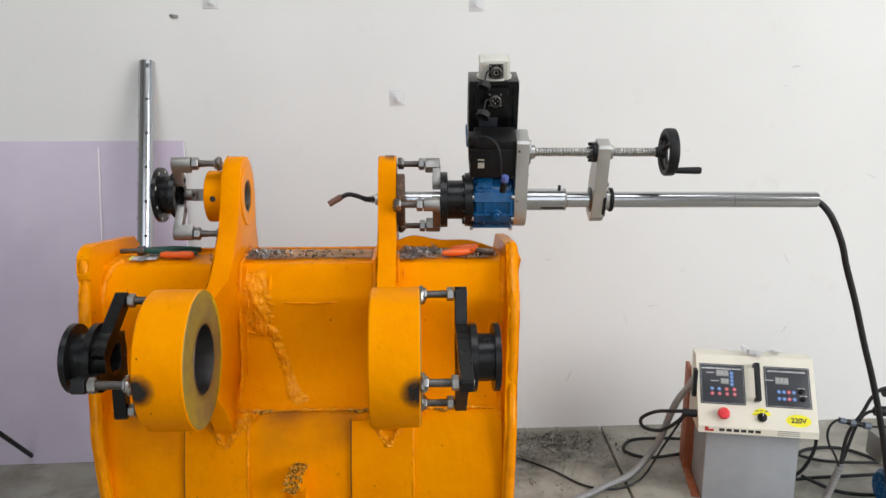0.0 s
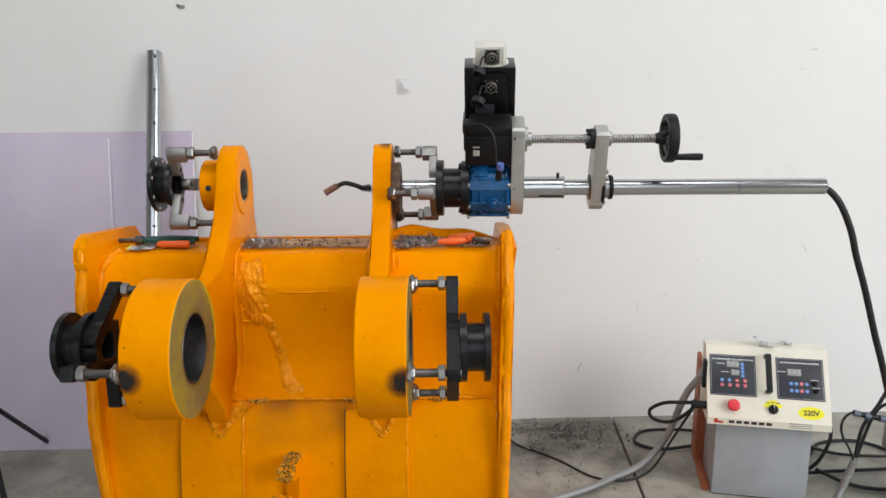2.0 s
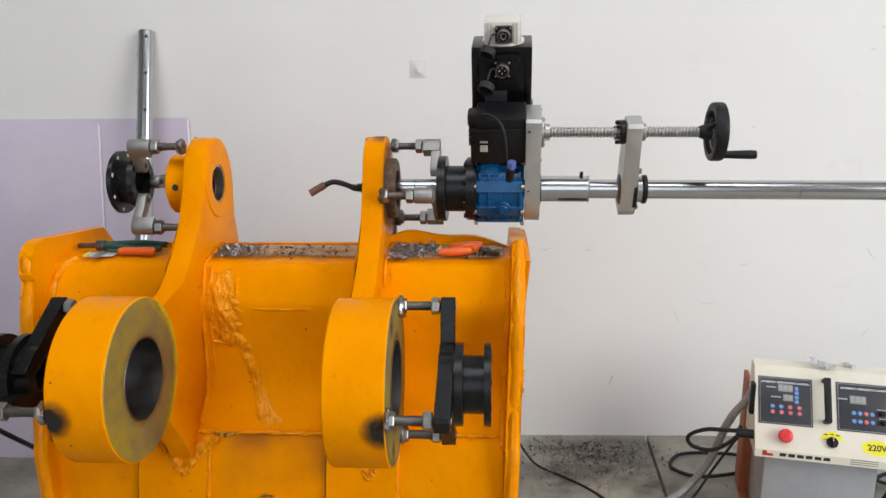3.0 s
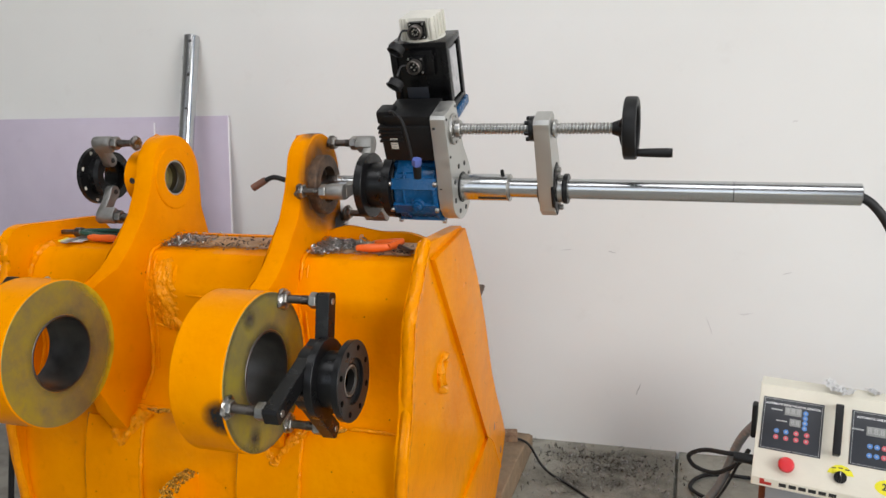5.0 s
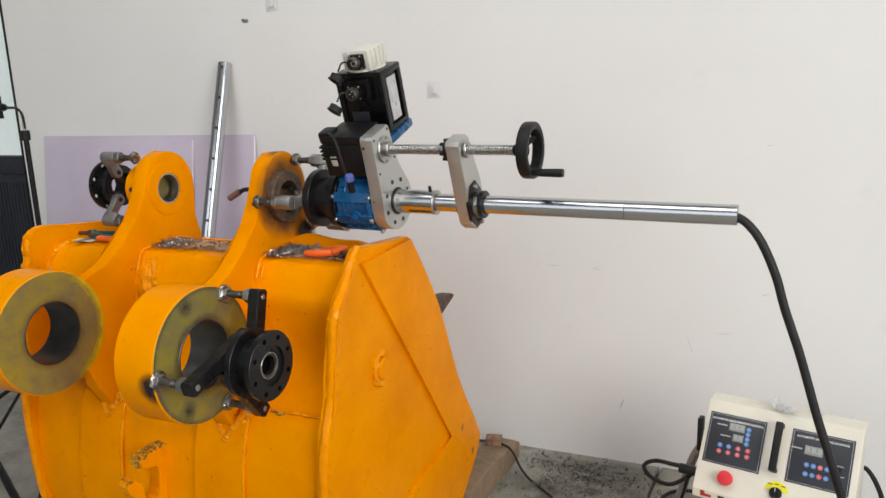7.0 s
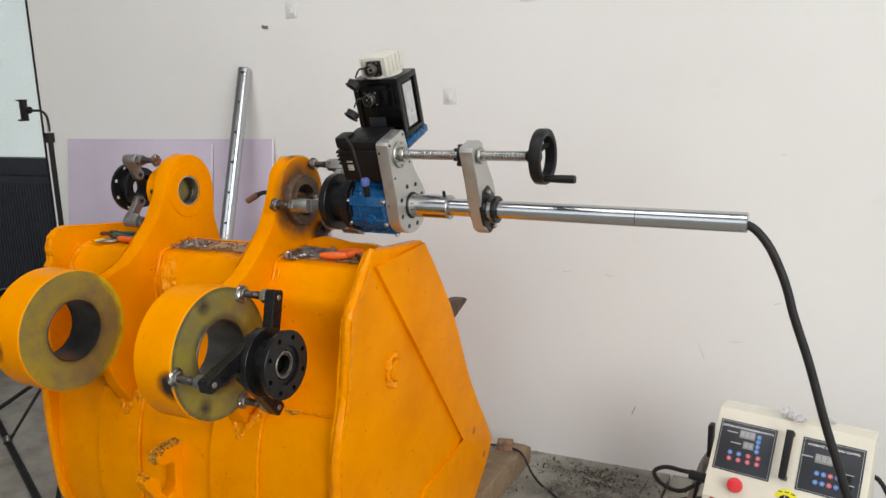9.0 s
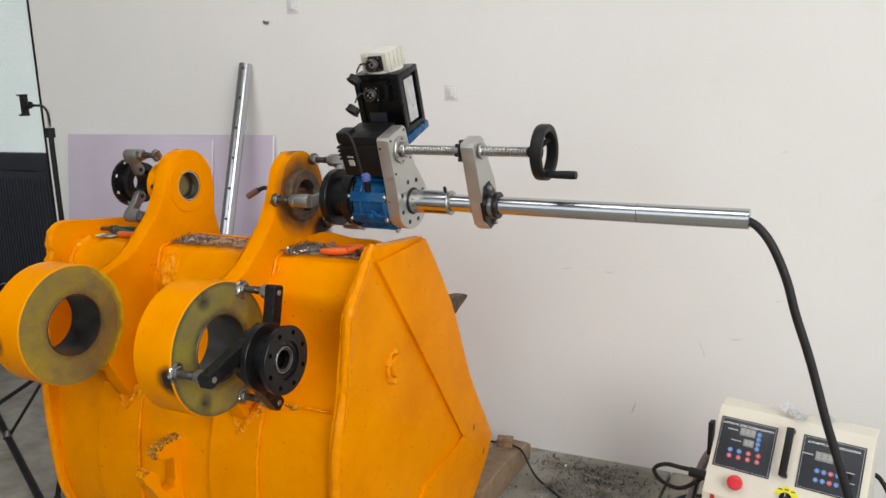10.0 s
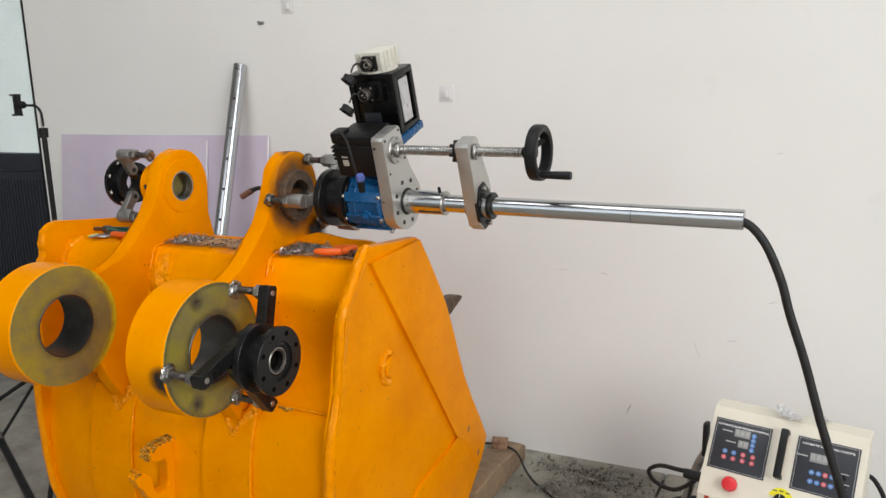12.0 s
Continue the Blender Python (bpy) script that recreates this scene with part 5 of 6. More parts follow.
cap = part("encoder_cap", B(box(0.088, 0.164, MY0 + 0.012, MY1 - 0.014, MZ1, MZ1 + 0.051, 0.006)), "cap", motor, "cream ribbed encoder cap")
for i in range(4):
    part("cap_rib", B(box(0.162, 0.168, MY0 + 0.020 + 0.019 * i, MY0 + 0.030 + 0.019 * i, MZ1 + 0.003, MZ1 + 0.050, 0.002)), "cap", cap)
for x0 in (0.089, 0.096, 0.103, 0.151, 0.157):
    part("cap_rib", B(box(x0, x0 + 0.0045, MY0 + 0.0095, MY0 + 0.014, MZ1 + 0.003, MZ1 + 0.049, 0.001)), "cap", cap)
part("cap_base", B(lathe([(0, 0), (0, 0.047), (0.005, 0.046), (0.006, 0)], 0, 0, 36)), "cap", cap).matrix_basis = Matrix.Translation((0.128, (MY0 + MY1) / 2, MZ1)) @ Matrix.Rotation(radians(-90), 4, "Y")


def socket(cx, cz, y, parent, pins, off=0.012):
    s = part("plug_socket", B(box(cx - 0.018, cx + 0.018, y - off, y + 0.004, cz - 0.018, cz + 0.018, 0.002)), "motor", parent, "round multi-pin socket")
    m = Matrix.Translation((cx, y - off, cz)) @ Matrix.Rotation(radians(-90), 4, "Z")
    for nm, mk, mat in (("socket_ring", ring(0, 0.018, 0, 0, 0.0152, 0.0115, 28), "stud"), ("socket_face", rod(-0.001, 0.008, 0, 0, 0.0115, 24, 0.0003), "plastic")):
        part(nm, B(mk), mat, s).matrix_basis = m
    for k in range(pins):
        a = 2 * math.pi * k / pins
        part("pin", B(rod(0.008, 0.012, 0.006 * math.cos(a), 0.006 * math.sin(a), 0.0015, 8, 0.0002)), "cap", s).matrix_basis = m
    for sx in (-1, 1):
        for sz in (-1, 1):
            part("socket_screw", B(rod(0, 0.002, 0, 0, 0.0025, 8, 0.0003)), "nut", s).matrix_basis = Matrix.Translation((cx + sx * 0.0145, y - off, cz + sz * 0.0145)) @ Matrix.Rotation(radians(-90), 4, "Z")
    yo = y - off - 0.010
    cover = Matrix.Translation((cx - 0.030, yo - 0.030, cz - 0.020)) @ Matrix.Rotation(radians(-115), 4, "Z") @ Matrix.Rotation(radians(40), 4, "Y")
    part("dust_cap", B(lathe([(0, 0), (0, 0.0165), (0.013, 0.0160), (0.014, 0.0185), (0.016, 0.0185), (0.016, 0.014), (0.004, 0.013), (0.004, 0)], 0, 0, 24)), "rubber", s, "rubber dust cap on a strap").matrix_basis = cover
    part("strap", B(tube([(cx - 0.013, yo, cz + 0.004), (cx - 0.024, yo - 0.012, cz + 0.006), (cx - 0.030, yo - 0.026, cz - 0.010)], 0.0022, 8, 6)), "rubber", s)


socket(0.130, MZ1 + 0.025, MY0 + 0.012, motor, 7)
part("socket_base", B(box(0.104, 0.164, MY0 - 0.012, MY0 + 0.006, MZ1 - 0.068, MZ1 - 0.014, 0.002)), "motor", motor)
socket(0.128, MZ1 - 0.041, MY0 - 0.012, motor, 4, 0.016)

# black feed motor in front of the gearbox
AX0, AX1, AY0, AZ0 = 0.062, 0.180, BY - 0.042, BZ + 0.086
aux = part("feed_motor", B(box(AX0, AX1, AY0, AY0 + 0.10, AZ0, AZ0 + 0.082, 0.006)), "plastic", machine, "black finned feed motor")
part("feed_motor_cover", B(box(AX0 + 0.012, AX1, AY0 + 0.004, AY0 + 0.095, AZ0 + 0.078, AZ0 + 0.104, 0.005)), "plastic", aux)
part("cable_boss", B(box(AX0 - 0.006, AX0 + 0.030, AY0 + 0.008, AY0 + 0.05, AZ0 + 0.082, AZ0 + 0.112, 0.007)), "plastic", aux)
for i in range(4):
    part("cooling_fin", B(box(AX0 - 0.003, AX0 + 0.050, AY0 - 0.003, AY0 + 0.09, AZ0 + 0.046 + 0.010 * i, AZ0 + 0.051 + 0.010 * i, 0.001)), "plastic", aux)
part("label_sticker", B(box(0.083, 0.099, AY0 - 0.0012, AY0 + 0.001, AZ0 + 0.030, AZ0 + 0.057, 0.0003)), "cap", aux, "small pale label")
for i in range(4):
    part("label_bar", B(box(0.085, 0.097, AY0 - 0.0018, AY0 - 0.0009, AZ0 + 0.034 + 0.006 * i, AZ0 + 0.0355 + 0.006 * i)), "lcd", aux)
part("power_lead", B(tube([(0.082, AY0 + 0.02, AZ0 + 0.106), (0.105, AY0 - 0.004, AZ0 + 0.116), (0.128, AY0 - 0.024, AZ0 + 0.105), (0.137, AY0 - 0.034, AZ0 + 0.075), (0.140, AY0 - 0.037, AZ0 + 0.028)], 0.0033, 10, 10)), "rubber", machine, "thin dark power lead")
plug = part("lead_plug", B(lathe([(0, 0), (0, 0.008), (0.026, 0.009), (0.028, 0.0068), (0.042, 0.0055), (0.042, 0)], 0, 0, 20)), "plastic", machine, "lead plug with blue collar")
plug.matrix_basis = Matrix.Translation((0.146, AY0 - 0.040, AZ0 - 0.018)) @ Matrix.Rotation(radians(-83), 4, "Y")
part("collar", B(hexnut(0.030, 0.046, 0, 0, 0.0105)), "blue_plug", plug)

motor.matrix_basis = Matrix.Translation((0, MY0, MZ0 + 0.004)) @ Matrix.Rotation(radians(-5), 4, "X") @ Matrix.Translation((0, -MY0, -MZ0))

# the drive is swung towards the front about the bar
for ob in list(machine.children):
    if ob.name.split(".")[0] not in ("boring_bar",):
        ob.matrix_basis = TILT_X @ ob.matrix_basis

# welding torch at the bar's end
part("torch_boot", B(*[ring(-0.198 - 0.006 * i, -0.195 - 0.006 * i, BY, BZ, 0.0115 - 0.001 * i, 0.004, 20, 0.0008) for i in range(4)], rod(-0.222, -0.19, BY, BZ, 0.006, 16)), "rubber", machine)
part("torch_neck", B(tube([(-0.215, BY, BZ), (-0.24, BY - 0.003, BZ + 0.010), (-0.264, BY - 0.006, BZ + 0.014), (-0.29, BY - 0.012, BZ + 0.003)], 0.0062, 12, 8)), "rubber", machine, "bent black torch neck")
part("torch_nozzle", B(tube([(-0.281, BY - 0.010, BZ + 0.008), (-0.297, BY - 0.014, BZ - 0.001), (-0.314, BY - 0.018, BZ - 0.011)], 0.0088, 16, 4)), "copper", machine, "heat-stained copper nozzle")
hose = part("torch_hose", B(tube([(0.992, BY, BZ), (1.02, BY - 0.002, 1.146), (1.050, 2.015, 1.108), (1.080, 2.012, 1.042), (1.100, 2.012, 0.976), (1.134, 2.012, 0.88), (1.172, 2.01, 0.757), (1.203, 2.01, 0.666), (1.236, 2.015, 0.565), (1.275, 2.03, 0.45), (1.33, 2.07, 0.30), (1.40, 2.14, 0.14), (1.50, 2.26, 0.03), (1.58, 2.40, 0.012)], 0.0088, 16, 10)), "rubber", machine, "black torch hose drooping to the floor")

# ---- control unit ----
CU = Vector((0.392, -0.061, 0)).normalized()
CW = 0.397
CM = Matrix(((CU.x, -CU.y, 0, 0.9), (CU.y, CU.x, 0, 2.44), (0, 0, 1, 0.0), (0, 0, 0, 1)))
unit = thing("control_unit", "cream control unit with two dark keypads and red stop button", "control unit", "", CM @ pose(-0.018, 0, 0.284))
TIP = math.atan2(0.143, 0.212)
body = [(0.0, 0.0), (0.0, 0.024), (0.143, 0.024 + 0.212), (0.20, 0.236), (0.20, 0.0)]
part("housing", B(prism(body, 0, CW, 0.002)), "beige", unit, "cream powder-coated housing", False)
FM = Matrix.Translation((0, 0, 0.024)) @ Matrix.Rotation(math.pi / 2 - TIP, 4, "X")


def on_face(u, v, h=0.0):
    """From the face's lower edge: u along, v up, h off the face."""
    return FM @ Matrix.Translation((u, v, h))


def face_box(u0, u1, v0, v1, h0, h1, bev=0.0):
    return box(u0, u1, v0, v1, h0, h1, bev, FM)


def face_rod(u, v, h0, h1, r, n=20, ch=0.0008):
    return rod(h0, h1, 0, 0, r, n, ch, on_face(u, v) @ Matrix.Rotation(radians(-90), 4, "Y"))


def keypad(u0, title, keys, lcds, knobs):
    p = part("keypad", B(face_box(u0, u0 + 0.152, 0.078, 0.222, 0.0, 0.0022, 0.001)), "panel", unit, "dark keypad with blue and red keys")
    for a in ((u0 + 0.004, u0 + 0.148, 0.0815, 0.0825), (u0 + 0.004, u0 + 0.148, 0.2175, 0.2185), (u0 + 0.004, u0 + 0.005, 0.0825, 0.2175), (u0 + 0.147, u0 + 0.148, 0.0825, 0.2175)):
        part("border_line", B(face_box(*a, 0.002, 0.0027)), "lcd_seg", p)
    text(title, 0.0074, on_face(u0 + 0.076, 0.205, 0.0024), "white", p)
    for u, v, w, hh, digits in lcds:
        d = part("display", B(face_box(u0 + u, u0 + u + w, v, v + hh, 0.002, 0.0036, 0.0006)), "lcd", p, "unlit number display")
        text(digits, hh * 0.85, on_face(u0 + u + w / 2, v + hh / 2, 0.0038), "lcd_digit", d, "digit_segments")
        part("caption_bar", B(face_box(u0 + u - 0.034, u0 + u - 0.006, v + hh * 0.45, v + hh * 0.6, 0.002, 0.0027)), "lcd_seg", p)
    for u, v, c in keys:
        k = part("key", B(face_rod(u0 + u, v, 0.002, 0.0036, 0.0066)), "key_blue" if c == "b" else "key_red", p)
        part("key_mark", B(face_rod(u0 + u, v, 0.0035, 0.0042, 0.0024, 10, 0.0002)), "lcd_seg", k)
    for u, v in knobs:
        part("small_knob", B(face_rod(u0 + u, v, 0.002, 0.016, 0.008), face_rod(u0 + u, v, 0.015, 0.018, 0.004)), "plastic", p, "small black knob with brass cap")
        part("caption_bar", B(face_box(u0 + u - 0.012, u0 + u + 0.012, v + 0.010, v + 0.0125, 0.002, 0.0027)), "lcd_seg", p)
    return p


keys1 = [(0.108, 0.190 - 0.0135 * i, "b") for i in range(4)] + [(0.040, 0.132, "b"), (0.064, 0.132, "b"), (0.089, 0.132, "r"), (0.115, 0.132, "r")] + [(0.040 + 0.025 * i, 0.115, "r") for i in range(4)]
keypad(0.011, "AUTOMATIC BORE WELDING CONTROL", keys1, [(0.056, 0.178, 0.042, 0.022, "8.8.8"), (0.070, 0.150, 0.028, 0.020, "8.8")], [])
keys2 = [(0.046 + 0.0165 * i, v, c) for v in (0.133, 0.109) for i, c in enumerate("bbrb")]
keypad(0.229, "AUTOMATIC LINE BORING CONTROL", keys2, [(0.036, 0.160, 0.044, 0.024, "8.8.8")], [(0.121, 0.137), (0.125, 0.111)])
part("handle", B(face_box(0.189, 0.209, 0.092, 0.226, 0.026, 0.036, 0.004), face_box(0.190, 0.208, 0.092, 0.104, 0.0, 0.030, 0.003), face_box(0.190, 0.208, 0.214, 0.226, 0.0, 0.030, 0.003)), "plastic", unit, "black flat moulded carry handle")
stop = part("stop_button", B(face_rod(0.084, 0.044, 0.0, 0.012, 0.014), lathe([(0.010, 0), (0.010, 0.019), (0.014, 0.0205), (0.020, 0.0205), (0.026, 0.018), (0.028, 0.012), (0.0285, 0)], 0, 0, 32, on_face(0.084, 0.044) @ Matrix.Rotation(radians(-90), 4, "Y"))), "red", unit, "red mushroom stop button")
sw = part("selector_label", B(lathe([(0.0, 0.016), (0.0014, 0.016), (0.0014, 0.032), (0.0, 0.032)], 0, 0, 32, on_face(0.213, 0.040) @ Matrix.Rotation(radians(-90), 4, "Y"), True)), "label", unit, "yellow curved label")
for v in list(sw.data.vertices):
    q = FM.inverted() @ v.co
    if q.y < 0.048:
        q.y = 0.048 + (q.y - 0.048) * 0.02
        v.co = FM @ q
part("selector_knob", B(face_rod(0.213, 0.040, 0.0, 0.010, 0.0155), face_box(0.2095, 0.2165, 0.027, 0.053, 0.008, 0.020, 0.002)), "plastic", unit, "black selector knob")
part("selector_mark", B(face_box(0.2122, 0.2138, 0.043, 0.053, 0.0198, 0.0206)), "white", unit)
for i in range(3):
    part("print_bar", B(face_box(0.191 + 0.016 * i, 0.202 + 0.016 * i, 0.0625 - 0.002 * abs(i - 1), 0.0655 - 0.002 * abs(i - 1), 0.0013, 0.0019)), "ink", unit)
volt = part("voltage_label", B(lathe([(0, 0), (0, 0.0215), (0.0008, 0.0215), (0.0008, 0)], 0, 0, 40, on_face(0.333, 0.036) @ Matrix.Diagonal((2.0 * 0.96, 1, 1, 1)) @ Matrix.Rotation(radians(-90), 4, "Y"))), "label", unit, "yellow oval voltage label")
text("220V", 0.024, on_face(0.333, 0.036, 0.0012), "ink", volt)
# maker's mark on the lower front edge, as plain shapes
part("maker_mark", B(prism([(-0.001, 0.006), (-0.001, 0.022), (0.0, 0.022), (0.0, 0.006)], 0.022, 0.034), prism([(-0.001, 0.006), (-0.001, 0.014), (0.0, 0.014), (0.0, 0.006)], 0.034, 0.052)), "redink", unit, "red maker's mark", False)
for i in range(6):
    part("maker_bar", B(box(0.070 + 0.024 * i, 0.088 + 0.024 * i, -0.001, 0.0, 0.008, 0.018)), "ink", unit, "dark maker's mark")
for i in range(3):
    part("vent_slot", B(box(0.262, 0.335, -0.0008, 0.0006, 0.006 + 0.007 * i, 0.0085 + 0.007 * i)), "lcd", unit)
part("side_grip", B(box(-0.014, 0.0, 0.07, 0.10, 0.10, 0.20, 0.004)), "plastic", unit, "black side connector")
part("connector", B(rod(-0.05, 0.0, 0.04, 0.05, 0.014, 20)), "plastic", unit)

def crumple(bm):
    """A creased film packet, folded over at one end."""
    g = []
    for i in range(13):
        row = []
        for j in range(7):
            x, y = 0.0060 * i, 0.0075 * j
            z = 0.010 + 0.011 * noise.noise((i * 0.7, j * 0.8, 1)) + 0.007 * abs(noise.noise((i * 1.9, j * 1.7, 5))) + 0.016 * max(0.0, 1 - i / 4)
            row.append(bm.verts.new((x + 0.002 * noise.noise((i, j, 3)), y + 0.002 * noise.noise((i, j, 8)), max(0.0, z))))
        g.append(row)
    for a, b in zip(g, g[1:]):
        for j in range(6):
            bm.faces.new((a[j], b[j], b[j + 1], a[j + 1]))
    bmesh.ops.solidify(bm, geom=bm.faces[:], thickness=0.0012)


for bx, by, turn in ((0.135, 0.150, -24), (0.255, 0.160, 40)):
    bag = thing("plastic_wrapper", "crumpled pale plastic wrapper lying on the control unit", "wrapper", "wrappers on the control unit", CM @ pose(bx, by, 0.5205, 0, 0, turn) @ Matrix.Diagonal((1, 1, 1, 1) if turn < 0 else (0.45, 0.8, 0.5, 1)))
    part("film", B(crumple), "white", bag, "", False)

cab = thing("grey_cabinet", "grey painted steel box standing on the floor under the control unit", "cabinet", "", CM)
part("shell", B(box(0.018, 0.330, 0.035, 0.26, 0.004, 0.284, 0.004)), "greybox", cab)
part("base_strip", B(box(0.022, 0.326, 0.039, 0.256, 0.0, 0.006)), "plastic", cab)
stand = thing("steel_bracket", "red oxide primed steel bracket beside the grey cabinet", "bracket", "", CM)
part("web", B(box(-0.012, 0.002, 0.27, 0.37, 0.0, 0.41, 0.002)), "oxide", stand)
part("flange", B(box(0.002, 0.05, 0.27, 0.278, 0.0, 0.41, 0.002), box(-0.012, 0.016, 0.06, 0.27, 0.0, 0.010, 0.001)), "oxide", stand)

# wire feeder standing by the cabinet
feeder = thing("wire_feeder", "dark grey wire feeder with a blue motor on the floor", "wire feeder")
part("feeder_case", B(prism([(2.32, 0.17), (2.50, 0.17), (2.50, 0.30), (2.34, 0.30), (2.32, 0.27)], 1.535, 1.78, 0.008), prism([(2.36, 0.20), (2.46, 0.20), (2.46, 0.29), (2.36, 0.29)], 1.482, 1.54, 0.010)), "cast", feeder)
part("feeder_motor", B(rod(1.515, 1.74, 2.40, 0.098, 0.062, 32, 0.012), *[ring(1.54 + 0.022 * k, 1.55 + 0.022 * k, 2.40, 0.098, 0.065, 0.06, 32, 0.001) for k in range(8)]), "blue", feeder, "blue finned round motor")
part("feeder_foot", B(box(1.55, 1.72, 2.34, 2.46, 0.0, 0.03, 0.004), box(1.60, 1.68, 2.44, 2.48, 0.0, 0.18, 0.004)), "plastic", feeder)
for px, pz in ((1.475, 0.371), (1.497, 0.440)):
    part("feeder_plug", B(lathe([(0, 0), (0, 0.015), (0.02, 0.0175), (0.05, 0.0175), (0.052, 0.014), (0.11, 0.014), (0.11, 0)], 2.42, pz, 20, Matrix.Translation((px, 0, 0)))), "plastic", feeder, "black cable plug")
part("plug_post", B(box(1.56, 1.60, 2.40, 2.44, 0.29, 0.46, 0.004)), "plastic", feeder)

# cables and hoses


def cable(name, pts, r, mat, label, steps=10, n=10, wob=None):
    ob = thing(name, label, "cable")
    part("sheath", B(tube(pts, r, n, steps, wob)), mat, ob)
    return ob


cable("cable", [(-0.04, 2.80, 0.106), (0.06, 2.845, 0.104), (0.13, 2.855, 0.100), (0.175, 2.85, 0.085), (0.22, 2.83, 0.03), (0.26, 2.81, 0.006), (0.34, 2.75, 0.006), (0.42, 2.68, 0.006), (0.52, 2.57, 0.006), (0.63, 2.545, 0.006), (0.74, 2.60, 0.02), (0.82, 2.62, 0.14), (0.86, 2.52, 0.31), (0.875, 2.49, 0.334)], 0.0042, "rubber", "thin black cable trailing over the floor")
cable("spiral_hose", [(0.925, 2.625, 0.43), (0.904, 2.62, 0.385), (0.868, 2.63, 0.325), (0.845, 2.64, 0.26), (0.817, 2.66, 0.15), (0.775, 2.66, 0.075), (0.725, 2.637, 0.032), (0.677, 2.605, 0.018), (0.59, 2.545, 0.016), (0.49, 2.47, 0.016), (0.30, 2.36, 0.016), (0.2, 2.30, 0.016)], 0.0128, "wrap", "grey spiral-wrapped cable bundle on the floor", 40, 12, lambda i, k: 1 + 0.05 * math.sin(i * 0.9))
cable("cable", [(0.86, 2.50, 0.335), (0.82, 2.50, 0.335), (0.76, 2.54, 0.315), (0.72, 2.58, 0.27), (0.74, 2.60, 0.225), (0.80, 2.58, 0.225), (0.86, 2.56, 0.28), (0.885, 2.60, 0.30)], 0.0065, "rubber", "black looped lead from the control unit")
cable("cable", [(1.05, 2.86, 0.012), (0.92, 2.80, 0.012), (0.80, 2.78, 0.012), (0.73, 2.84, 0.012), (0.78, 2.93, 0.012), (0.92, 2.95, 0.012), (1.08, 2.93, 0.012)], 0.0065, "rubber", "grey-black cable coiled on the floor")
cable("cable", [(1.28, 2.66, 0.012), (1.36, 2.72, 0.012), (1.46, 2.84, 0.012), (1.62, 2.86, 0.012), (1.72, 2.74, 0.012), (1.70, 2.58, 0.012), (1.58, 2.50, 0.012), (1.44, 2.52, 0.012), (1.34, 2.60, 0.03)], 0.007, "rubber", "black cable looped on the floor")
cable("cable", [(1.27, 2.62, 0.30), (1.31, 2.66, 0.22), (1.34, 2.72, 0.10), (1.42, 2.78, 0.02), (1.62, 2.74, 0.012), (2.3, 2.78, 0.012)], 0.006, "rubber", "black lead hanging behind the cabinet")
cable("cable", [(1.27, 2.60, 0.38), (1.32, 2.62, 0.36), (1.36, 2.60, 0.28), (1.36, 2.56, 0.18), (1.33, 2.56, 0.09), (1.30, 2.58, 0.03), (1.40, 2.62, 0.012), (1.60, 2.64, 0.012), (2.1, 2.7, 0.012)], 0.0065, "rubber", "black cable looped beside the unit")
cable("cable", [(1.60, 2.42, 0.46), (1.50, 2.42, 0.455), (1.461, 2.42, 0.422), (1.435, 2.42, 0.367), (1.392, 2.42, 0.283), (1.379, 2.42, 0.16)], 0.006, "rubber", "black lead from the feeder into the bundle")
cable("cable", [(1.62, 2.44, 0.38), (1.52, 2.43, 0.375), (1.455, 2.43, 0.36), (1.427, 2.43, 0.318), (1.409, 2.43, 0.255), (1.384, 2.425, 0.16)], 0.0055, "rubber", "black lead from the feeder into the bundle")
inline = cable("cable", [(1.56, 2.415, 0.315), (1.50, 2.41, 0.318), (1.46, 2.41, 0.320), (1.40, 2.41, 0.331), (1.353, 2.41, 0.344), (1.325, 2.41, 0.325), (1.317, 2.41, 0.29), (1.328, 2.41, 0.25), (1.347, 2.41, 0.22), (1.375, 2.415, 0.165)], 0.004, "rubber", "thin black lead with inline connectors")
for (xa, za), (xb, zb), r, mt in (((1.352, 0.343), (1.372, 0.338), 0.0105, "slate"), ((1.374, 0.338), (1.43, 0.326), 0.009, "plastic"), ((1.388, 0.334), (1.406, 0.330), 0.0115, "slate"), ((1.438, 0.324), (1.460, 0.320), 0.0115, "slate")):
    part("connector", B(tube([(xa, 2.41, za), (xb, 2.41, zb)], r, 14, 1)), mt, inline, "grey-blue screw connector")
cable("spiral_hose", [(1.381, 2.42, 0.175), (1.36, 2.42, 0.098), (1.339, 2.415, 0.042), (1.315, 2.39, 0.018), (1.27, 2.32, 0.016), (1.2, 2.2, 0.016)], 0.0125, "wrap", "grey spiral-wrapped bundle beside the feeder", 40, 12, lambda i, k: 1 + 0.05 * math.sin(i * 0.9))

# ---- phone stand ----
PX, PY = -1.568, 2.30
tripod = thing("phone_tripod", "black folding tripod with a gooseneck phone clamp", "tripod")
part("pole", B(tube([(PX, PY, 0.30), (PX, PY, 0.9)], 0.0125, 14, 1), tube([(PX, PY, 0.9), (PX, PY, 1.30)], 0.010, 14, 1)), "plastic", tripod)
part("pole_clamp", B(tube([(PX, PY, 1.285), (PX, PY, 1.322)], 0.017, 14, 1), box(PX - 0.028, PX - 0.008, PY - 0.008, PY + 0.008, 1.292, 1.312, 0.003)), "plastic", tripod)
part("crown", B(tube([(PX, PY, 0.39), (PX, PY, 0.45)], 0.022, 14, 1)), "plastic", tripod)
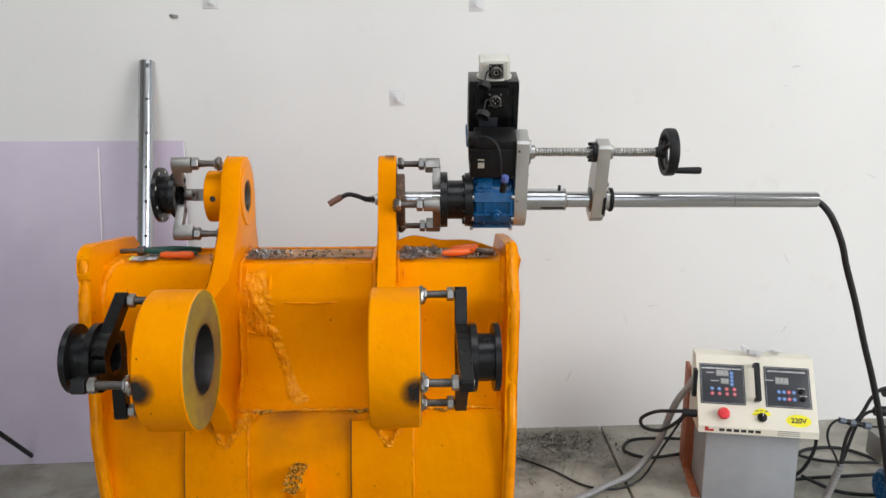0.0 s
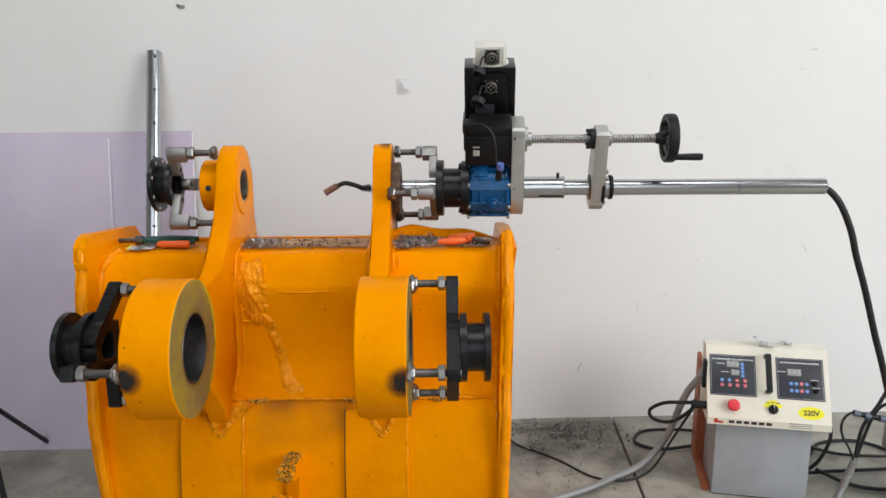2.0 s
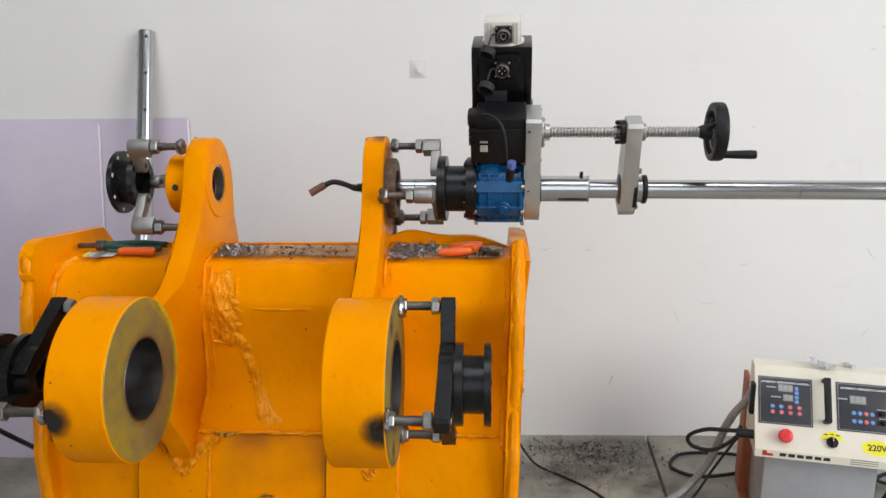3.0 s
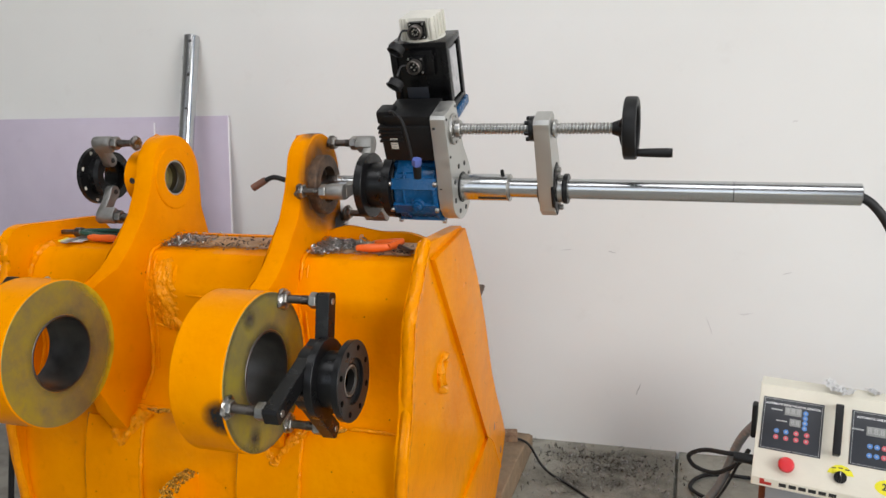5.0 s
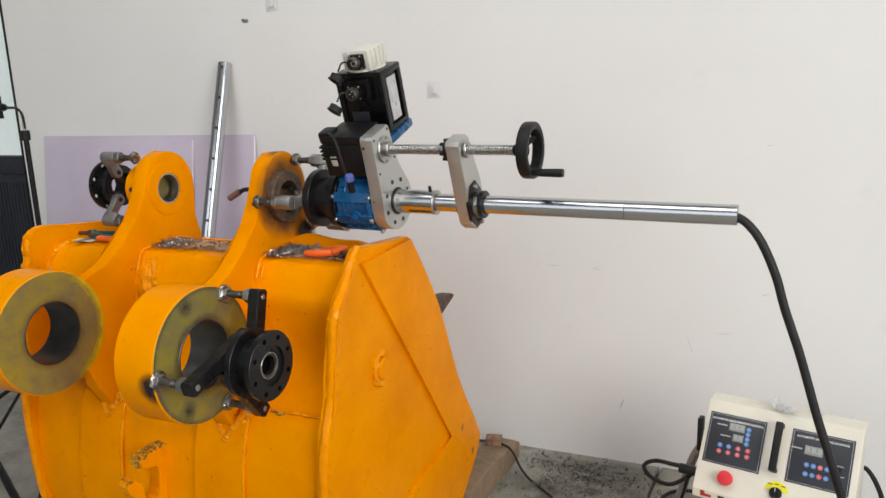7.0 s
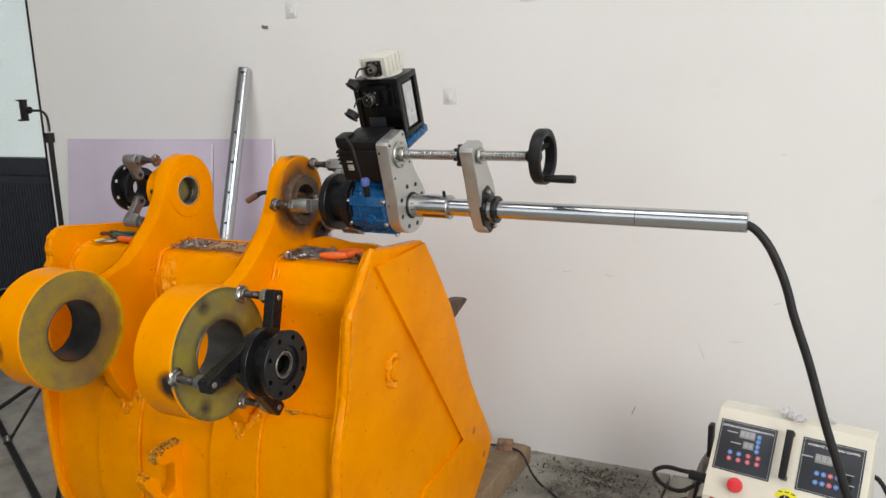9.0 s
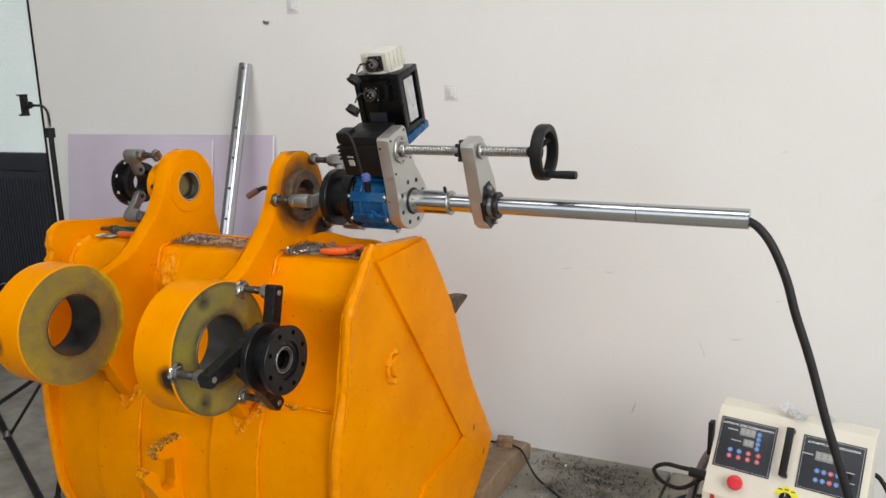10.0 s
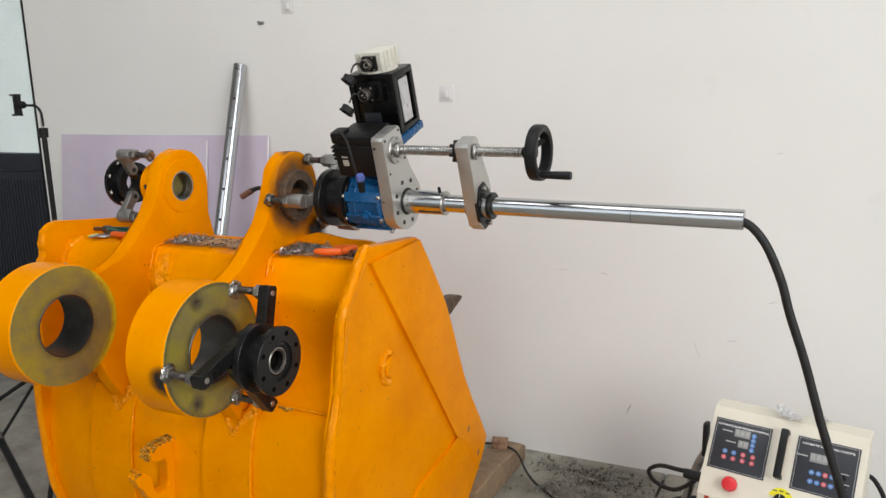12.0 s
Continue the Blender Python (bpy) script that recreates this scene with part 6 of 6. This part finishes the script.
part("gooseneck", B(tube([(PX, PY, 1.315), (PX + 0.002, PY, 1.35), (PX - 0.004, PY, 1.385), (PX - 0.03, PY, 1.405), (PX - 0.075, PY, 1.408), (PX - 0.105, PY, 1.408)], 0.005, 10, 8)), "plastic", tripod, "thin black gooseneck")
part("neck_stub", B(tube([(PX, PY, 1.318), (PX, PY, 1.352)], 0.006, 10, 1)), "steel", tripod)
part("phone_clamp", B(box(PX - 0.150, PX - 0.125, PY - 0.01, PY + 0.01, 1.372, 1.448, 0.003), box(PX - 0.165, PX - 0.125, PY - 0.012, PY + 0.012, 1.445, 1.452, 0.002), box(PX - 0.165, PX - 0.125, PY - 0.012, PY + 0.012, 1.368, 1.375, 0.002), rod(PX - 0.127, PX - 0.100, PY, 1.410, 0.014, 16)), "plastic", tripod, "spring phone clamp")
for tx, ty in ((-1.644, 2.768), (-2.095, 1.935), (-1.235, 1.905)):
    leg = part("leg", B(tube([(PX, PY, 0.42), (tx, ty, 0.012)], 0.0088, 10, 1)), "plastic", tripod)
    part("rubber_foot", B(tube([(tx + (PX - tx) * 0.04, ty + (PY - ty) * 0.04, 0.03), (tx, ty, 0.0)], 0.012, 10, 1)), "rubber", leg)

# low folding stand whose leg lies out towards the front
stand2 = thing("folding_stand", "black tubular folding stand leg spread over the floor", "stand")
part("leg", B(tube([(-2.70, 2.435, 0.30), (-1.732, 2.057, 0.10), (-1.248, 1.868, 0.012)], 0.0135, 12, 1)), "plastic", stand2)
part("brace", B(tube([(-1.648, 2.170, 0.30), (-1.722, 2.062, 0.112)], 0.0062, 10, 1)), "plastic", stand2)
part("pivot", B(tube([(-1.722, 2.050, 0.100), (-1.738, 2.062, 0.118)], 0.017, 12, 1)), "stud", stand2, "steel pivot bolt")
part("rear_leg", B(tube([(-2.70, 2.435, 0.30), (-2.95, 2.60, 0.012)], 0.0135, 12, 1)), "plastic", stand2)

# ---- loose things on and round the bucket ----
TOPZ = 1.0235


def screwdriver(m, label, mat, ln=0.13):
    ob = thing("screwdriver", label, "screwdriver", "", m)
    part("grip", B(lathe([(0, 0), (0, 0.006), (0.004, 0.009), (0.02, 0.0100), (0.05, 0.0085), (0.07, 0.0095), (0.082, 0.007), (0.085, 0.006), (0.085, 0)], 0, 0.0101, 12)), mat, ob)
    part("shaft", B(rod(0.084, 0.084 + ln, 0, 0.0101, 0.003, 12)), "stud", ob)


pl = thing("pliers", "orange-handled pliers lying among steel chips", "pliers", "", BROT @ pose(0.035, 1.95, TOPZ))
swell = lambda t: 0.0062 + 0.0034 * math.sin(math.pi * min(1.0, t * 1.05)) ** 0.7
part("grip", B(tube([(-0.030, -0.030, 0.011), (0.0, -0.028, 0.012), (0.030, -0.020, 0.012), (0.056, -0.006, 0.013)], swell, 12, 8)), "orange", pl)
part("grip", B(tube([(-0.004, 0.022, 0.011), (0.022, 0.016, 0.013), (0.045, 0.014, 0.016), (0.066, 0.018, 0.019)], swell, 12, 8)), "orange", pl)
part("grip_end", B(tube([(0.044, -0.022, 0.014), (0.054, -0.004, 0.017), (0.062, 0.016, 0.019)], 0.0072, 12, 6)), "orange", pl)
part("jaw", B(tube([(0.06, -0.002, 0.012), (0.085, -0.018, 0.009), (0.102, -0.034, 0.008)], 0.0055, 8, 5)), "stud", pl)
screwdriver(BROT @ pose(-0.640, 1.925, TOPZ, 0, 0, 178), "red-orange screwdriver lying beside the ear", "orange", 0.03)
gp = thing("side_cutters", "dark green handled cutters lying on the bucket top", "cutters", "", BROT @ pose(-0.725, 1.965, TOPZ))
part("grip", B(tube([(0.09, 0.01, 0.013), (0.03, 0.02, 0.014), (-0.03, 0.012, 0.014), (-0.055, 0.0, 0.014)], 0.0078, 10, 6)), "green", gp)
part("grip", B(tube([(0.09, -0.02, 0.012), (0.03, -0.022, 0.012), (-0.03, -0.012, 0.013), (-0.055, -0.002, 0.013)], 0.0078, 10, 6)), "green", gp)
part("jaw", B(tube([(-0.05, 0, 0.013), (-0.08, -0.003, 0.014), (-0.115, 0.002, 0.012)], 0.0065, 8, 5), rod(-0.07, -0.05, 0.0, 0.013, 0.013, 12)), "stud", gp)
kn = thing("steel_scraper", "short steel blade on a yellow-edged card hanging over the front edge", "scraper", "", BROT @ pose(-0.765, 1.925, TOPZ + 0.002, 0, 0, 4))
part("blade", B(box(-0.008, 0.010, -0.045, 0.020, 0.003, 0.0045, 0.0006)), "cast", kn)
part("card", B(box(-0.030, 0.032, -0.020, 0.014, 0.0, 0.0025, 0.0006)), "tape", kn, "silvery card")
part("card_edge", B(box(-0.034, -0.029, -0.021, 0.014, 0.0, 0.004, 0.0006)), "label", kn, "yellow edge")


def swarf(spots, seed, count, size, lift):
    """Curled steel chips scattered over patches."""
    rnd = random.Random(seed)
    bm = bmesh.new()
    for i in range(count):
        cx, cy, sx, sy, z = spots[i % len(spots)]
        px, py = rnd.gauss(cx, sx), rnd.gauss(cy, sy)
        if lift and not (1.892 < py < 2.016):
            py = rnd.uniform(1.90, 2.015)
        r, turns, w = rnd.uniform(0.25, 1) * size * (1.6 if i % 3 == 0 else 1.0), rnd.uniform(0.1, 1.2), rnd.uniform(0.0012, 0.0030)
        m = Matrix.Translation((px, py, z + r * rnd.uniform(0.15, 0.9))) @ Euler((rnd.uniform(0, 6), rnd.uniform(0, 6), rnd.uniform(0, 6))).to_matrix().to_4x4()
        n = 7
        prev = None
        for k in range(n + 1):
            a = 2 * math.pi * turns * k / n
            q0 = m @ Vector((r * math.cos(a), r * math.sin(a), r * 0.7 * k / n))
            q1 = m @ Vector((r * math.cos(a) * 0.95, r * math.sin(a) * 0.95, r * 0.7 * k / n + w))
            for q in (q0, q1):
                q.z = max(q.z, z + 0.0003)
            cur = (bm.verts.new(q0), bm.verts.new(q1))
            if prev:
                bm.faces.new((prev[0], cur[0], cur[1], prev[1]))
            prev = cur
    return bm


chips = part("steel_chips", swarf([(-0.085, 1.94, 0.012, 0.025, TOPZ), (-0.075, 1.97, 0.018, 0.025, TOPZ), (-0.05, 1.985, 0.024, 0.018, TOPZ), (-0.03, 1.98, 0.024, 0.018, TOPZ), (-0.06, 1.965, 0.022, 0.02, TOPZ + 0.004), (-0.485, 1.97, 0.016, 0.03, TOPZ), (-0.46, 1.985, 0.03, 0.02, TOPZ), (-0.575, 1.98, 0.008, 0.03, TOPZ)], 4, 3000, 0.0060, True), "spatter", None, "", False)
chips.matrix_world = BROT
tagged(chips, "curled silvery steel chips piled beside the ears", "steel chips", "", "stuff")
grit = part("dark_grit", swarf([(-0.35, 1.975, 0.08, 0.03, TOPZ), (-0.06, 1.97, 0.07, 0.03, TOPZ), (0.10, 1.97, 0.03, 0.03, TOPZ)], 5, 520, 0.0034, True), "ink", None, "", False)
grit.matrix_world = BROT
tagged(grit, "dark grit and burnt flakes on the top plate", "grit", "", "stuff")
def grime_patch(cx, cy, rx, ry, seed):
    """A ragged dark stain lying on the floor."""
    bm = bmesh.new()
    lay = bm.verts.layers.float.new("soot")
    n, rows = 26, []
    for i in range(n + 1):
        row = []
        for j in range(n + 1):
            u, w = 2 * i / n - 1, 2 * j / n - 1
            v = bm.verts.new((cx + u * rx, cy + w * ry, 0.0012))
            v[lay] = max(0.0, 1.0 - math.hypot(u, w)) * (0.8 + 0.9 * noise.noise((u * 3, w * 3, seed)))
            row.append(v)
        rows.append(row)
    for a, b in zip(rows, rows[1:]):
        for j in range(n):
            bm.faces.new((a[j], b[j], b[j + 1], a[j + 1]))
    return bm


for cx, cy, rx, ry, sd in ((0.45, 2.99, 0.34, 0.10, 1), (0.50, 2.84, 0.24, 0.13, 2), (0.30, 2.78, 0.22, 0.20, 3), (0.62, 2.70, 0.16, 0.12, 4)):
    stain = part("floor_stain", grime_patch(cx, cy, rx, ry, sd), "floor_grime", None, "", False)
    stain.matrix_world = WALL @ pose(0.195, -0.045, 0) @ Matrix.Translation((0, 0, 0.0004 * sd))
    tagged(stain, "dark oily dirt stain on the concrete floor", "stain", "dirt stains on the floor", "stuff")
fchips = part("floor_chips", swarf([(0.45, 2.93, 0.12, 0.07, 0.0), (0.40, 2.85, 0.16, 0.10, 0.0), (0.30, 2.7, 0.14, 0.15, 0.0), (0.55, 2.75, 0.2, 0.2, 0.0)], 6, 620, 0.0085, False), "spatter", None, "", False)
tagged(fchips, "silvery steel chips scattered on the floor", "steel chips", "", "stuff")
fgrit = part("floor_dirt", swarf([(0.45, 2.93, 0.12, 0.06, 0.0), (0.42, 2.88, 0.15, 0.09, 0.0), (0.42, 2.97, 0.18, 0.03, 0.0)], 7, 480, 0.006, False), "burnt", None, "", False)
tagged(fgrit, "black burnt flakes swept against the wall", "dirt", "", "stuff")

block = thing("timber_block", "old brown timber block on the floor under the bucket", "timber block")
part("timber", B(prism([(2.50, 0.0), (2.96, 0.0), (2.97, 0.06), (2.93, 0.085), (2.70, 0.10), (2.5, 0.10)], 0.06, 0.165, 0.008)), "wood", block)
brick = thing("steel_offcut", "small dark steel offcut resting on the timber block", "offcut", "", pose(0.10, 2.86, 0.093, 8, 0, 15))
part("slab", B(box(-0.03, 0.03, -0.02, 0.02, 0, 0.03, 0.003)), "rust", brick)
